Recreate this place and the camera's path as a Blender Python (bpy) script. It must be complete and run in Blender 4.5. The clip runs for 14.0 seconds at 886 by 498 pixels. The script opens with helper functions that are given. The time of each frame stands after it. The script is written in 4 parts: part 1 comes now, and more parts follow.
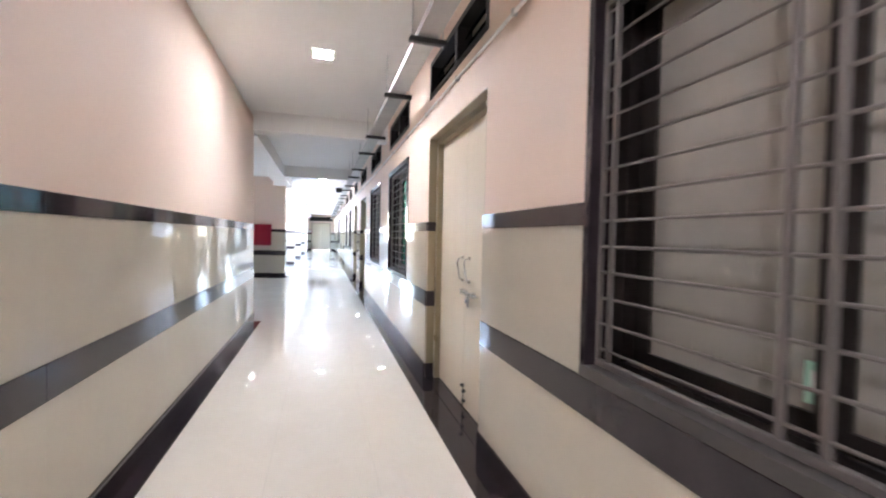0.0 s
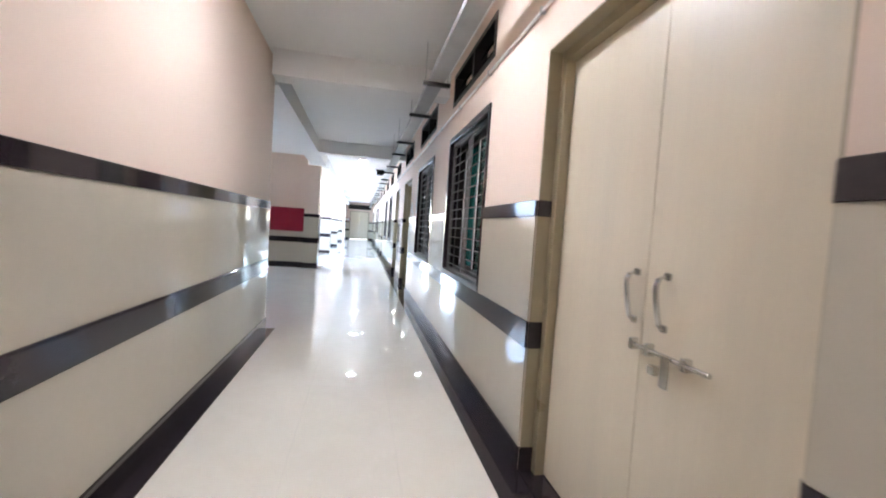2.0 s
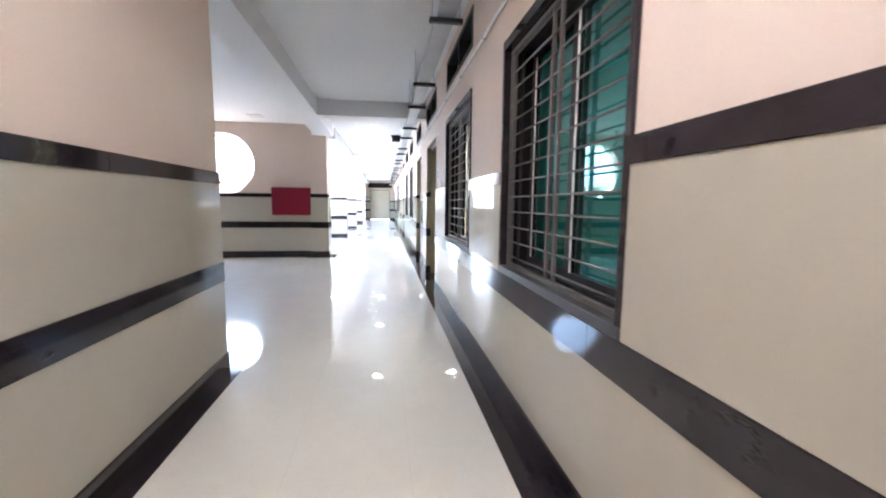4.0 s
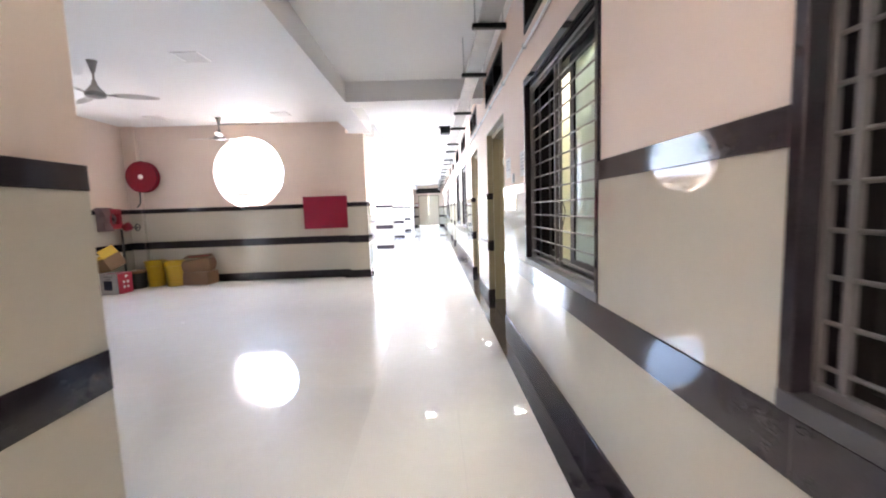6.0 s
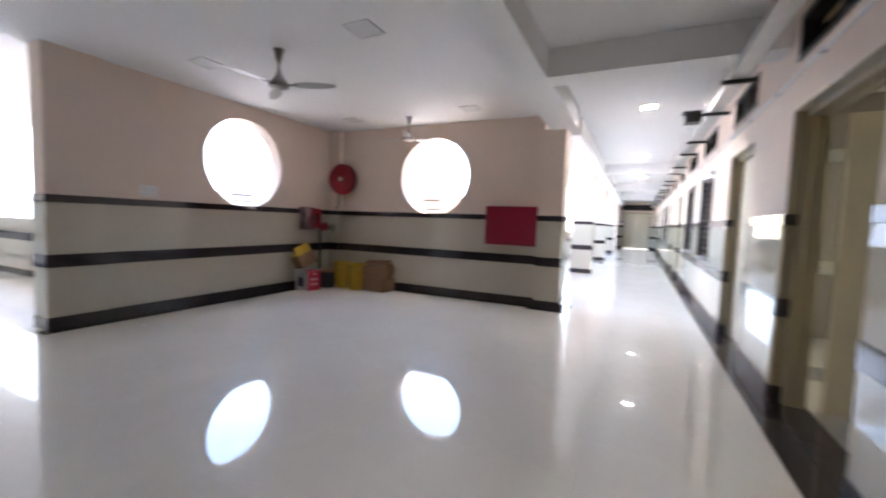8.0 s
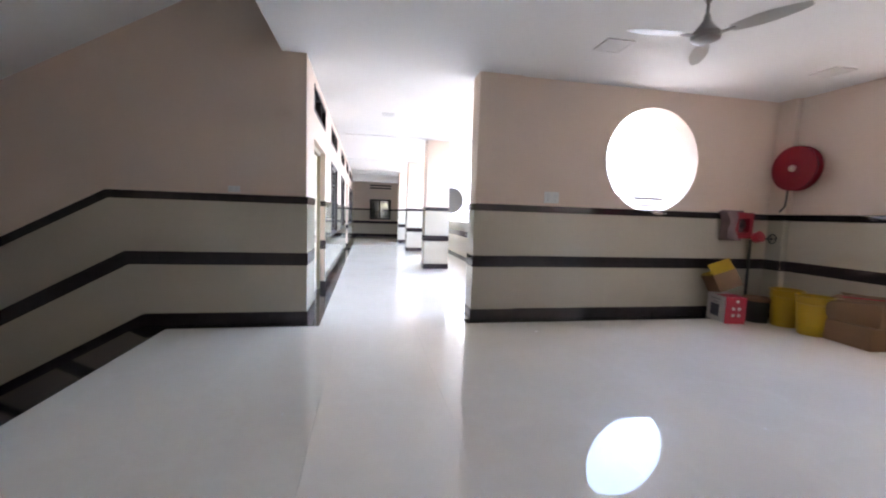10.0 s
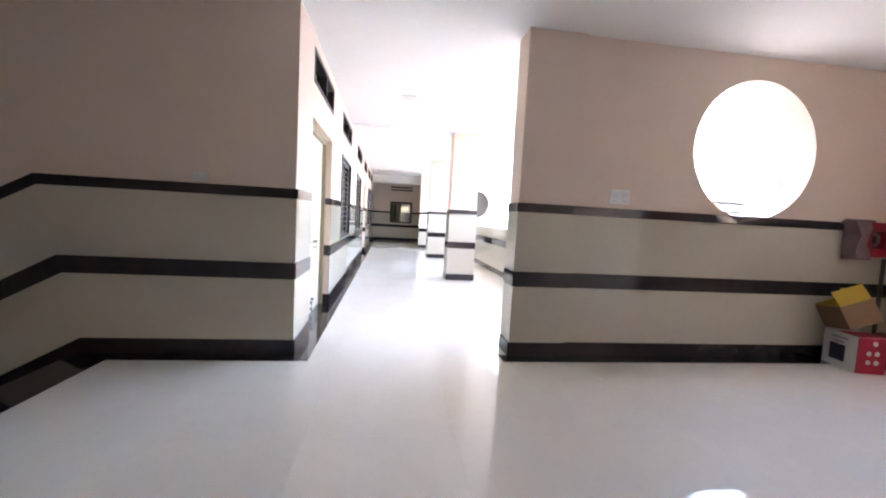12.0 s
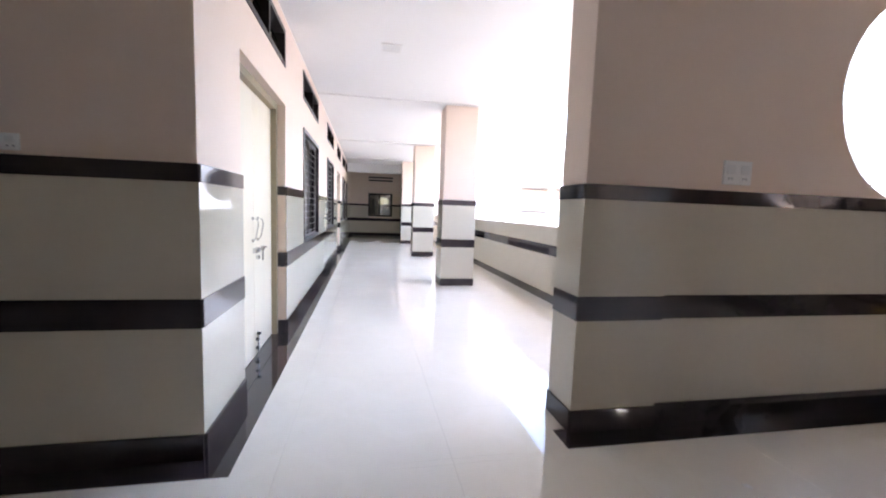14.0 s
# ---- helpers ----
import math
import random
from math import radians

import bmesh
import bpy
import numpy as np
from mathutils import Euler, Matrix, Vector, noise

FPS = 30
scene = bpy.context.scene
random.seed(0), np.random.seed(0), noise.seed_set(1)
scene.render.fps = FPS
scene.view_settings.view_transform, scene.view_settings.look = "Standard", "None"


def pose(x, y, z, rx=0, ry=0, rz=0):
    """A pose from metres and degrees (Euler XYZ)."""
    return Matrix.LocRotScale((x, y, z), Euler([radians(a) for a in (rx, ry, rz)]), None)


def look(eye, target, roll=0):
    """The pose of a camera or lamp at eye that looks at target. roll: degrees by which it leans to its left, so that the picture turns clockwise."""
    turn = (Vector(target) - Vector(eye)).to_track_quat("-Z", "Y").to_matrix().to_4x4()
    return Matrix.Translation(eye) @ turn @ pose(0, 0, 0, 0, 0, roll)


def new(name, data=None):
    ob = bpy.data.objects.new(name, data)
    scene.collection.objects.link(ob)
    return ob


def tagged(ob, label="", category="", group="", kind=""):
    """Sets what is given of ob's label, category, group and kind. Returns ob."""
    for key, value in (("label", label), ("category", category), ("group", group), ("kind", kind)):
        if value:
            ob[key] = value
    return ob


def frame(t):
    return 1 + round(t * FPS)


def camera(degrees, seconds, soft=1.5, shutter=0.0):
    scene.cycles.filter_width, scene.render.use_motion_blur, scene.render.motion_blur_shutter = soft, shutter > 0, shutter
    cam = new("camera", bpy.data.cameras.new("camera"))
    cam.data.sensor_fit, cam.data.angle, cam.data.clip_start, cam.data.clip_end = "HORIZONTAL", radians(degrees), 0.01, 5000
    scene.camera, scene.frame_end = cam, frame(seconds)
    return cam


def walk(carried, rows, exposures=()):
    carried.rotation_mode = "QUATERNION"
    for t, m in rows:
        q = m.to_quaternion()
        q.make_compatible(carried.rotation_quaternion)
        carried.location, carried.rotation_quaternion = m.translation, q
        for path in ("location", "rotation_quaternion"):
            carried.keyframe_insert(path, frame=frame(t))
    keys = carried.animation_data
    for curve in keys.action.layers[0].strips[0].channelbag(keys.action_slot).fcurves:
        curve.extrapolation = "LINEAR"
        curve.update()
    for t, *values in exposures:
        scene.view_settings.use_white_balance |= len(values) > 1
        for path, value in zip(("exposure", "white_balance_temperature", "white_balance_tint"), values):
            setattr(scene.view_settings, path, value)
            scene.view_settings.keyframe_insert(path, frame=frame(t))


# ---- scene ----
cam = camera(95.5, 14.0, soft=2.0, shutter=0.4)

EXPOSURES = [(0, 5.72, 6300, 12), (0.5, 5.67, 6300, 12), (1.5, 5.57, 6300, 11), (2.5, 5.44, 6200, 9), (3, 5.39, 6250, 9), (5.5, 6.01, 6820, 16), (6.0, 5.96, 6970, 16), (6.5, 5.71, 6920, 16), (7.0, 5.36, 6870, 16), (8.0, 4.88, 6930, 15), (8.5, 4.58, 6930, 15), (9, 4.78, 6930, 15), (11.5, 5.34, 7370, 18), (13, 5.19, 7370, 19), (14, 4.78, 7320, 19)]
PATH = [
    (0, (0.138, 0.38, 1.373), (0.711, 2.295, 1.315), 1.2),
    (0.5, (0.2, 0.806, 1.335), (0.614, 2.758, 1.207), 1.0),
    (1, (0.137, 1.242, 1.315), (0.565, 3.188, 1.139), 1.7),
    (1.5, (0.161, 1.681, 1.307), (0.594, 3.63, 1.182), 3.1),
    (2, (0.178, 2.106, 1.325), (0.582, 4.062, 1.229), 3.8),
    (2.5, (0.192, 2.56, 1.321), (0.603, 4.513, 1.199), 3.4),
    (3, (0.261, 3.025, 1.309), (0.658, 4.977, 1.134), 2.2),
    (5.5, (0.353, 5.277, 1.297), (0.438, 7.261, 1.062), -1.6),
    (6, (0.337, 5.715, 1.325), (0.378, 7.704, 1.126), -2.0),
    (6.5, (0.339, 6.163, 1.33), (0.369, 8.155, 1.157), -1.2),
    (7, (0.301, 6.574, 1.349), (0.37, 8.569, 1.225), 0.4),
    (7.5, (0.219, 6.942, 1.363), (-0.003, 8.925, 1.227), 1.3),
    (8, (0.071, 7.392, 1.365), (-0.793, 9.191, 1.23), 2.0),
    (8.5, (-0.116, 7.703, 1.361), (-1.537, 9.102, 1.217), 1.9),
    (9, (-0.321, 7.897, 1.396), (-2.091, 8.81, 1.213), 1.5),
    (11.5, (-1.616, 8.223, 1.334), (-3.601, 8.421, 1.186), 2.7),
    (12, (-1.991, 8.245, 1.334), (-3.967, 8.517, 1.179), 3.1),
    (12.5, (-2.365, 8.251, 1.339), (-4.338, 8.548, 1.191), 2.9),
    (13, (-2.777, 8.228, 1.338), (-4.739, 8.571, 1.161), 2.4),
    (13.5, (-3.17, 8.202, 1.339), (-5.121, 8.597, 1.149), 2.0),
    (14, (-3.593, 8.226, 1.335), (-5.548, 8.6, 1.144), 2.0),
]
walk(cam, [(t, look(eye, target, roll)) for t, eye, target, roll in PATH], EXPOSURES)

# ---- world, sun ----
world = bpy.data.worlds.new("sky")
scene.world = world
world.use_nodes = True
wn = world.node_tree.nodes
sky = wn.new("ShaderNodeTexSky")
sky.sky_type, sky.sun_disc = "NISHITA", False
sky.sun_elevation, sky.sun_rotation = radians(80), radians(29)
wn["Background"].inputs["Strength"].default_value = 0.12
world.node_tree.links.new(sky.outputs["Color"], wn["Background"].inputs["Color"])
sun = new("sun", bpy.data.lights.new("sun", "SUN"))
sun.data.energy, sun.data.angle, sun.data.color = 1.3, radians(12), (1.0, 0.96, 0.9)
sun.matrix_world = look((1.25, 2.3, 15), (0, 0, 0))


# ---- materials ----
def material(name, colour, rough=0.5, metal=0.0, var=0.06, scale=3.0, bump=0.0, grain=60.0, spec=0.5, rand=0.0, colour2=None, spots=0.0, streak=1.0):
    """A procedural surface: two scales of variation in colour, some in gloss, and a fine relief."""
    m = bpy.data.materials.new(name)
    m.use_nodes = True
    nt = m.node_tree
    n, l = nt.nodes, nt.links
    b = n["Principled BSDF"]
    b.inputs["Roughness"].default_value, b.inputs["Metallic"].default_value = rough, metal
    b.inputs["Specular IOR Level"].default_value = spec
    geo = n.new("ShaderNodeNewGeometry")
    big = n.new("ShaderNodeTexNoise")
    big.inputs["Scale"].default_value, big.inputs["Detail"].default_value = scale, 6
    fine = n.new("ShaderNodeTexNoise")
    fine.inputs["Scale"].default_value, fine.inputs["Detail"].default_value = grain, 3
    flat = n.new("ShaderNodeVectorMath")
    flat.operation = "MULTIPLY"
    flat.inputs[1].default_value = (1, 1, streak)
    l.new(geo.outputs["Position"], flat.inputs[0])
    for tex in (big, fine):
        l.new(flat.outputs["Vector"], tex.inputs["Vector"])
    add = n.new("ShaderNodeMath")
    add.operation = "MULTIPLY_ADD"
    l.new(fine.outputs["Fac"], add.inputs[0])
    add.inputs[1].default_value = 0.5
    l.new(big.outputs["Fac"], add.inputs[2])
    if rand:
        info = n.new("ShaderNodeObjectInfo")
        more = n.new("ShaderNodeMath")
        more.operation = "MULTIPLY_ADD"
        l.new(info.outputs["Random"], more.inputs[0])
        more.inputs[1].default_value = rand
        l.new(add.outputs[0], more.inputs[2])
        add = more
    ramp = n.new("ShaderNodeMapRange")
    ramp.inputs["From Min"].default_value, ramp.inputs["From Max"].default_value = 0.4, 1.1
    l.new(add.outputs[0], ramp.inputs["Value"])
    mix = n.new("ShaderNodeMix")
    mix.data_type = "RGBA"
    low = colour2 or [c * (1 - var) for c in colour]
    high = [min(1, c * (1 + var)) for c in colour]
    mix.inputs["A"].default_value, mix.inputs["B"].default_value = (*low, 1), (*high, 1)
    l.new(ramp.outputs["Result"], mix.inputs["Factor"])
    last = mix.outputs["Result"]
    if spots:
        sp = n.new("ShaderNodeTexVoronoi")
        sp.inputs["Scale"].default_value = 140
        l.new(geo.outputs["Position"], sp.inputs["Vector"])
        cut = n.new("ShaderNodeMapRange")
        cut.inputs["From Min"].default_value, cut.inputs["From Max"].default_value = 0.2, 0.0
        l.new(sp.outputs["Distance"], cut.inputs["Value"])
        mix2 = n.new("ShaderNodeMix")
        mix2.data_type = "RGBA"
        l.new(cut.outputs["Result"], mix2.inputs["Factor"])
        l.new(last, mix2.inputs["A"])
        mix2.inputs["B"].default_value = (*[min(1, c + spots) for c in colour], 1)
        last = mix2.outputs["Result"]
    l.new(last, b.inputs["Base Color"])
    rr = n.new("ShaderNodeMapRange")
    rr.inputs["To Min"].default_value, rr.inputs["To Max"].default_value = rough * 0.8, rough * 1.25
    l.new(big.outputs["Fac"], rr.inputs["Value"])
    l.new(rr.outputs["Result"], b.inputs["Roughness"])
    if bump:
        bp = n.new("ShaderNodeBump")
        bp.inputs["Strength"].default_value, bp.inputs["Distance"].default_value = bump, 0.002
        l.new(add.outputs[0], bp.inputs["Height"])
        l.new(bp.outputs["Normal"], b.inputs["Normal"])
    return m


def marble(name, colour, vein, rough):
    """Polished vitrified floor slab with soft clouding and thin pale veins."""
    m = material(name, colour, rough, var=0.03, scale=1.3, grain=9, rand=0.1, spec=0.5)
    n, l = m.node_tree.nodes, m.node_tree.links
    b = n["Principled BSDF"]
    src = b.inputs["Base Color"].links[0].from_socket
    geo = n.new("ShaderNodeNewGeometry")
    warp = n.new("ShaderNodeTexNoise")
    warp.inputs["Scale"].default_value, warp.inputs["Detail"].default_value = 1.1, 5
    l.new(geo.outputs["Position"], warp.inputs["Vector"])
    sub = n.new("ShaderNodeMath")
    sub.operation = "SUBTRACT"
    l.new(warp.outputs["Fac"], sub.inputs[0])
    sub.inputs[1].default_value = 0.5
    ab = n.new("ShaderNodeMath")
    ab.operation = "ABSOLUTE"
    l.new(sub.outputs[0], ab.inputs[0])
    rng = n.new("ShaderNodeMapRange")
    rng.inputs["From Min"].default_value, rng.inputs["From Max"].default_value = 0.0, 0.035
    rng.inputs["To Min"].default_value, rng.inputs["To Max"].default_value = 0.22, 0.0
    l.new(ab.outputs[0], rng.inputs["Value"])
    mix = n.new("ShaderNodeMix")
    mix.data_type = "RGBA"
    l.new(rng.outputs["Result"], mix.inputs["Factor"])
    l.new(src, mix.inputs["A"])
    mix.inputs["B"].default_value = (*vein, 1)
    l.new(mix.outputs["Result"], b.inputs["Base Color"])
    return m


def coated_glass(name, tint, gloss, through_tint, rough=0.02, grey_film=0.0):
    """Solar glass: a reflecting coat over a tinted see-through pane, with an optional grey layer for soft reflected
    brightness.
    """
    m = bpy.data.materials.new(name)
    m.use_nodes = True
    n, l = m.node_tree.nodes, m.node_tree.links
    n.remove(n["Principled BSDF"])
    g = n.new("ShaderNodeBsdfGlossy")
    g.inputs["Color"].default_value, g.inputs["Roughness"].default_value = (*tint, 1), rough
    t = n.new("ShaderNodeBsdfTransparent")
    t.inputs["Color"].default_value = (*through_tint, 1)
    mx = n.new("ShaderNodeMixShader")
    mx.inputs[0].default_value = gloss
    l.new(t.outputs[0], mx.inputs[1])
    l.new(g.outputs[0], mx.inputs[2])
    # patchy diffuse grey stands in for the brightness that the pane reflects
    if grey_film:
        df = n.new("ShaderNodeBsdfDiffuse")
        geo = n.new("ShaderNodeNewGeometry")
        tex = n.new("ShaderNodeTexNoise")
        tex.inputs["Scale"].default_value, tex.inputs["Detail"].default_value = 3.0, 6
        l.new(geo.outputs["Position"], tex.inputs["Vector"])
        rg = n.new("ShaderNodeMapRange")
        rg.inputs["To Min"].default_value, rg.inputs["To Max"].default_value = grey_film * 0.6, grey_film * 1.3
        l.new(tex.outputs["Fac"], rg.inputs["Value"])
        df.inputs["Color"].default_value = (0.52, 0.49, 0.44, 1)
        m2 = n.new("ShaderNodeMixShader")
        l.new(rg.outputs["Result"], m2.inputs[0])
        l.new(mx.outputs[0], m2.inputs[1])
        l.new(df.outputs[0], m2.inputs[2])
        mx = m2
    l.new(mx.outputs[0], n["Material Output"].inputs["Surface"])
    return m


def glowing(name, colour, strength):
    m = bpy.data.materials.new(name)
    m.use_nodes = True
    b = m.node_tree.nodes["Principled BSDF"]
    b.inputs["Base Color"].default_value = (0.8, 0.8, 0.8, 1)
    b.inputs["Emission Color"].default_value = (*colour, 1)
    b.inputs["Emission Strength"].default_value = strength
    return m


PLASTER = material("peach_paint", (0.77, 0.625, 0.525), 0.6, spec=0.3, var=0.04, scale=0.9, bump=0.12, grain=220)
PLASTER_IN = material("cream_paint", (0.66, 0.65, 0.52), 0.6, var=0.05, scale=0.9, bump=0.1, grain=200)
CEIL = material("white_ceiling_paint", (0.86, 0.855, 0.84), 0.7, var=0.025, scale=0.7, bump=0.08, grain=180)
OUTSIDE = material("white_facade_paint", (0.80, 0.79, 0.78), 0.7, var=0.04, scale=0.6, bump=0.1, grain=60)
TILE = material("cream_wall_tile", (0.52, 0.475, 0.385), 0.012, spec=0.45, var=0.04, scale=1.6, grain=14, rand=0.15)
GRANITE = material("dark_granite", (0.024, 0.0175, 0.0205), 0.06, var=0.4, scale=9, grain=160, rand=0.2, spots=0.03, spec=0.5)
FLOOR = marble("ivory_floor_slab", (0.79, 0.745, 0.655), (0.86, 0.82, 0.75), 0.24)
bf = FLOOR.node_tree.nodes["Principled BSDF"]
bf.inputs["Specular IOR Level"].default_value = 0.03
bf.inputs["Coat Weight"].default_value, bf.inputs["Coat Roughness"].default_value = 0.9, 0.012
bf.inputs["Coat IOR"].default_value = 1.5
GROUT = material("pale_grout", (0.52, 0.49, 0.44), 0.7)
FRAME = material("dark_brown_aluminium", (0.014, 0.010, 0.009), 0.4, 0.0, spec=0.3, var=0.2, scale=4, grain=90)
BAR = material("grey_brown_grille_paint", (0.115, 0.10, 0.092), 0.4, var=0.15, scale=5, grain=120, bump=0.1)
DOOR = material("cream_laminate", (0.69, 0.61, 0.475), 0.4, var=0.045, scale=7, grain=60, bump=0.04, streak=0.06)
INNER = material("pale_yellow_green_laminate", (0.60, 0.60, 0.42), 0.4, var=0.04, scale=6, grain=60, streak=0.06)
DOORFRAME = material("olive_beige_enamel", (0.34, 0.285, 0.185), 0.3, var=0.06, scale=2, grain=60, bump=0.06)
SILL = material("dusty_granite_sill", (0.06, 0.054, 0.05), 0.4, var=0.25, scale=7, grain=120, bump=0.1)
STEEL = material("stainless_steel", (0.62, 0.61, 0.59), 0.22, 1.0, var=0.1, scale=20, grain=200)
GALV = material("galvanised_sheet", (0.50, 0.51, 0.50), 0.38, 0.7, var=0.12, scale=6, grain=60)
IRON = material("black_iron", (0.03, 0.03, 0.03), 0.5, var=0.3, scale=10, grain=90)
PVC = material("white_plastic", (0.80, 0.79, 0.765), 0.35, var=0.03)
RED = material("signal_red_enamel", (0.26, 0.006, 0.018), 0.3, var=0.1, scale=4, grain=60)
REDSOFT = material("crimson_cover", (0.25, 0.004, 0.024), 0.35, var=0.12, scale=3, grain=80, bump=0.1)
YELLOW = material("yellow_plastic", (0.46, 0.28, 0.008), 0.35, var=0.08, scale=5)
CARD = material("brown_cardboard", (0.23, 0.13, 0.068), 0.8, var=0.12, scale=5, grain=90, bump=0.2)
PRINT_W = material("white_printed_card", (0.70, 0.69, 0.68), 0.5, var=0.05)
PRINT_R = material("red_printed_card", (0.38, 0.015, 0.04), 0.5, var=0.06)
PRINT_B = material("navy_print", (0.03, 0.035, 0.08), 0.5)
PAPER = material("white_paper", (0.78, 0.77, 0.74), 0.8, var=0.04)
INK = material("grey_ink", (0.3, 0.3, 0.31), 0.7)
RUBBER = material("black_rubber", (0.02, 0.02, 0.02), 0.6)
FAN = material("brown_grey_fan_enamel", (0.30, 0.27, 0.245), 0.35, var=0.06)
BLADE = material("pale_fan_enamel", (0.55, 0.53, 0.50), 0.35, var=0.05)
CURTAIN = material("teal_board", (0.06, 0.36, 0.34), 0.5, var=0.15, scale=2.5, grain=40)
# room wall paint with the rooms' dimness put into its colour
DARKROOM = material("room_paint_darkened", (0.34, 0.31, 0.27), 0.8, var=0.06, scale=1.0)
GLASS = coated_glass("grey_solar_glass", (0.84, 0.84, 0.81), 0.26, (0.35, 0.36, 0.34), 0.12, 0.42)
GLASS_T = coated_glass("teal_solar_glass", (0.62, 0.86, 0.84), 0.22, (0.55, 0.85, 0.82))
GLASS_F = material("frosted_green_glass", (0.66, 0.74, 0.66), 0.1, var=0.05, scale=2)
GLASS_F.node_tree.nodes["Principled BSDF"].inputs["Transmission Weight"].default_value = 0.35
GLASS_D = coated_glass("dark_louvre_glass", (0.7, 0.72, 0.7), 0.22, (0.25, 0.26, 0.25), 0.05)
LAMP = glowing("lit_led_panel", (0.965, 0.97, 1.05), 11.0)
LAMP_ROOM = glowing("lit_room_panel", (0.95, 1.0, 0.9), 3.4)
UNLIT = material("unlit_diffuser", (0.72, 0.72, 0.70), 0.4, var=0.02)
GROUND = material("pale_concrete_paving", (0.19, 0.18, 0.17), 0.85, var=0.12, scale=0.4, grain=20, bump=0.2)
CLOTH = material("dull_pink_grey_paint", (0.20, 0.13, 0.13), 0.8, var=0.2, scale=8, bump=0.2)
PINK = material("pink_enamel", (0.62, 0.06, 0.12), 0.4)
MINT = material("mint_vinyl", (0.30, 0.55, 0.44), 0.4)
BLUE = material("blue_sheet", (0.05, 0.28, 0.5), 0.5)


# ---- mesh helpers ----
def box(bm, x0, x1, y0, y1, z0, z1):
    v = [bm.verts.new(p) for p in ((x0, y0, z0), (x1, y0, z0), (x1, y1, z0), (x0, y1, z0), (x0, y0, z1), (x1, y0, z1), (x1, y1, z1), (x0, y1, z1))]
    for f in ((3, 2, 1, 0), (4, 5, 6, 7), (0, 1, 5, 4), (1, 2, 6, 5), (2, 3, 7, 6), (3, 0, 4, 7)):
        bm.faces.new([v[i] for i in f])


def one_box(x0, x1, y0, y1, z0, z1, bevel=0.0, seg=2):
    bm = bmesh.new()
    box(bm, x0, x1, y0, y1, z0, z1)
    if bevel:
        bmesh.ops.bevel(bm, geom=list(bm.edges), offset=bevel, segments=seg, affect="EDGES", profile=0.5)
    return bm


def tube(bm, points, r, seg=10, r_end=None):
    """A round rod along points, with closed ends."""
    pts = [Vector(p) for p in points]
    rings = []
    for i, p in enumerate(pts):
        d = (pts[min(i + 1, len(pts) - 1)] - pts[max(i - 1, 0)]).normalized()
        a = d.orthogonal().normalized() if not rings else (a - d * a.dot(d)).normalized()
        b = d.cross(a)
        rr = r if r_end is None else r + (r_end - r) * i / (len(pts) - 1)
        rings.append([bm.verts.new(p + (a * math.cos(k * math.tau / seg) + b * math.sin(k * math.tau / seg)) * rr) for k in range(seg)])
    for q, w in zip(rings, rings[1:]):
        for k in range(seg):
            bm.faces.new((q[k], q[(k + 1) % seg], w[(k + 1) % seg], w[k]))
    bm.faces.new(rings[0][::-1])
    bm.faces.new(rings[-1])


def lathe(bm, profile, seg=32, m=None):
    """A turned body about z from (radius, height) pairs."""
    rings = []
    for r, z in profile:
        rings.append([bm.verts.new((r * math.cos(k * math.tau / seg), r * math.sin(k * math.tau / seg), z)) for k in range(seg)])
    for q, w in zip(rings, rings[1:]):
        for k in range(seg):
            bm.faces.new((q[k], q[(k + 1) % seg], w[(k + 1) % seg], w[k]))
    bm.faces.new(rings[0][::-1])
    bm.faces.new(rings[-1])
    if m is not None:
        bmesh.ops.transform(bm, matrix=m, verts=bm.verts)


def part(name, bm, mat, parent=None, label="", smooth=False):
    me = bpy.data.meshes.new(name)
    bmesh.ops.recalc_face_normals(bm, faces=bm.faces)
    bm.to_mesh(me)
    bm.free()
    me.materials.append(mat)
    if smooth:
        for p in me.polygons:
            p.use_smooth = True
        me.set_sharp_from_angle(angle=radians(40))
    ob = new(name, me)
    ob.parent = parent
    if label:
        ob["label"] = label
    return ob


def thing(name, label, category, group="", m=None, kind=""):
    ob = new(name)
    ob.empty_display_size = 0.1
    if m is not None:
        ob.matrix_basis = m
    return tagged(ob, label, category, group, kind)


def structure(name, bm, mat, label, category):
    return tagged(part(name, bm, mat), label, category, kind="structure")


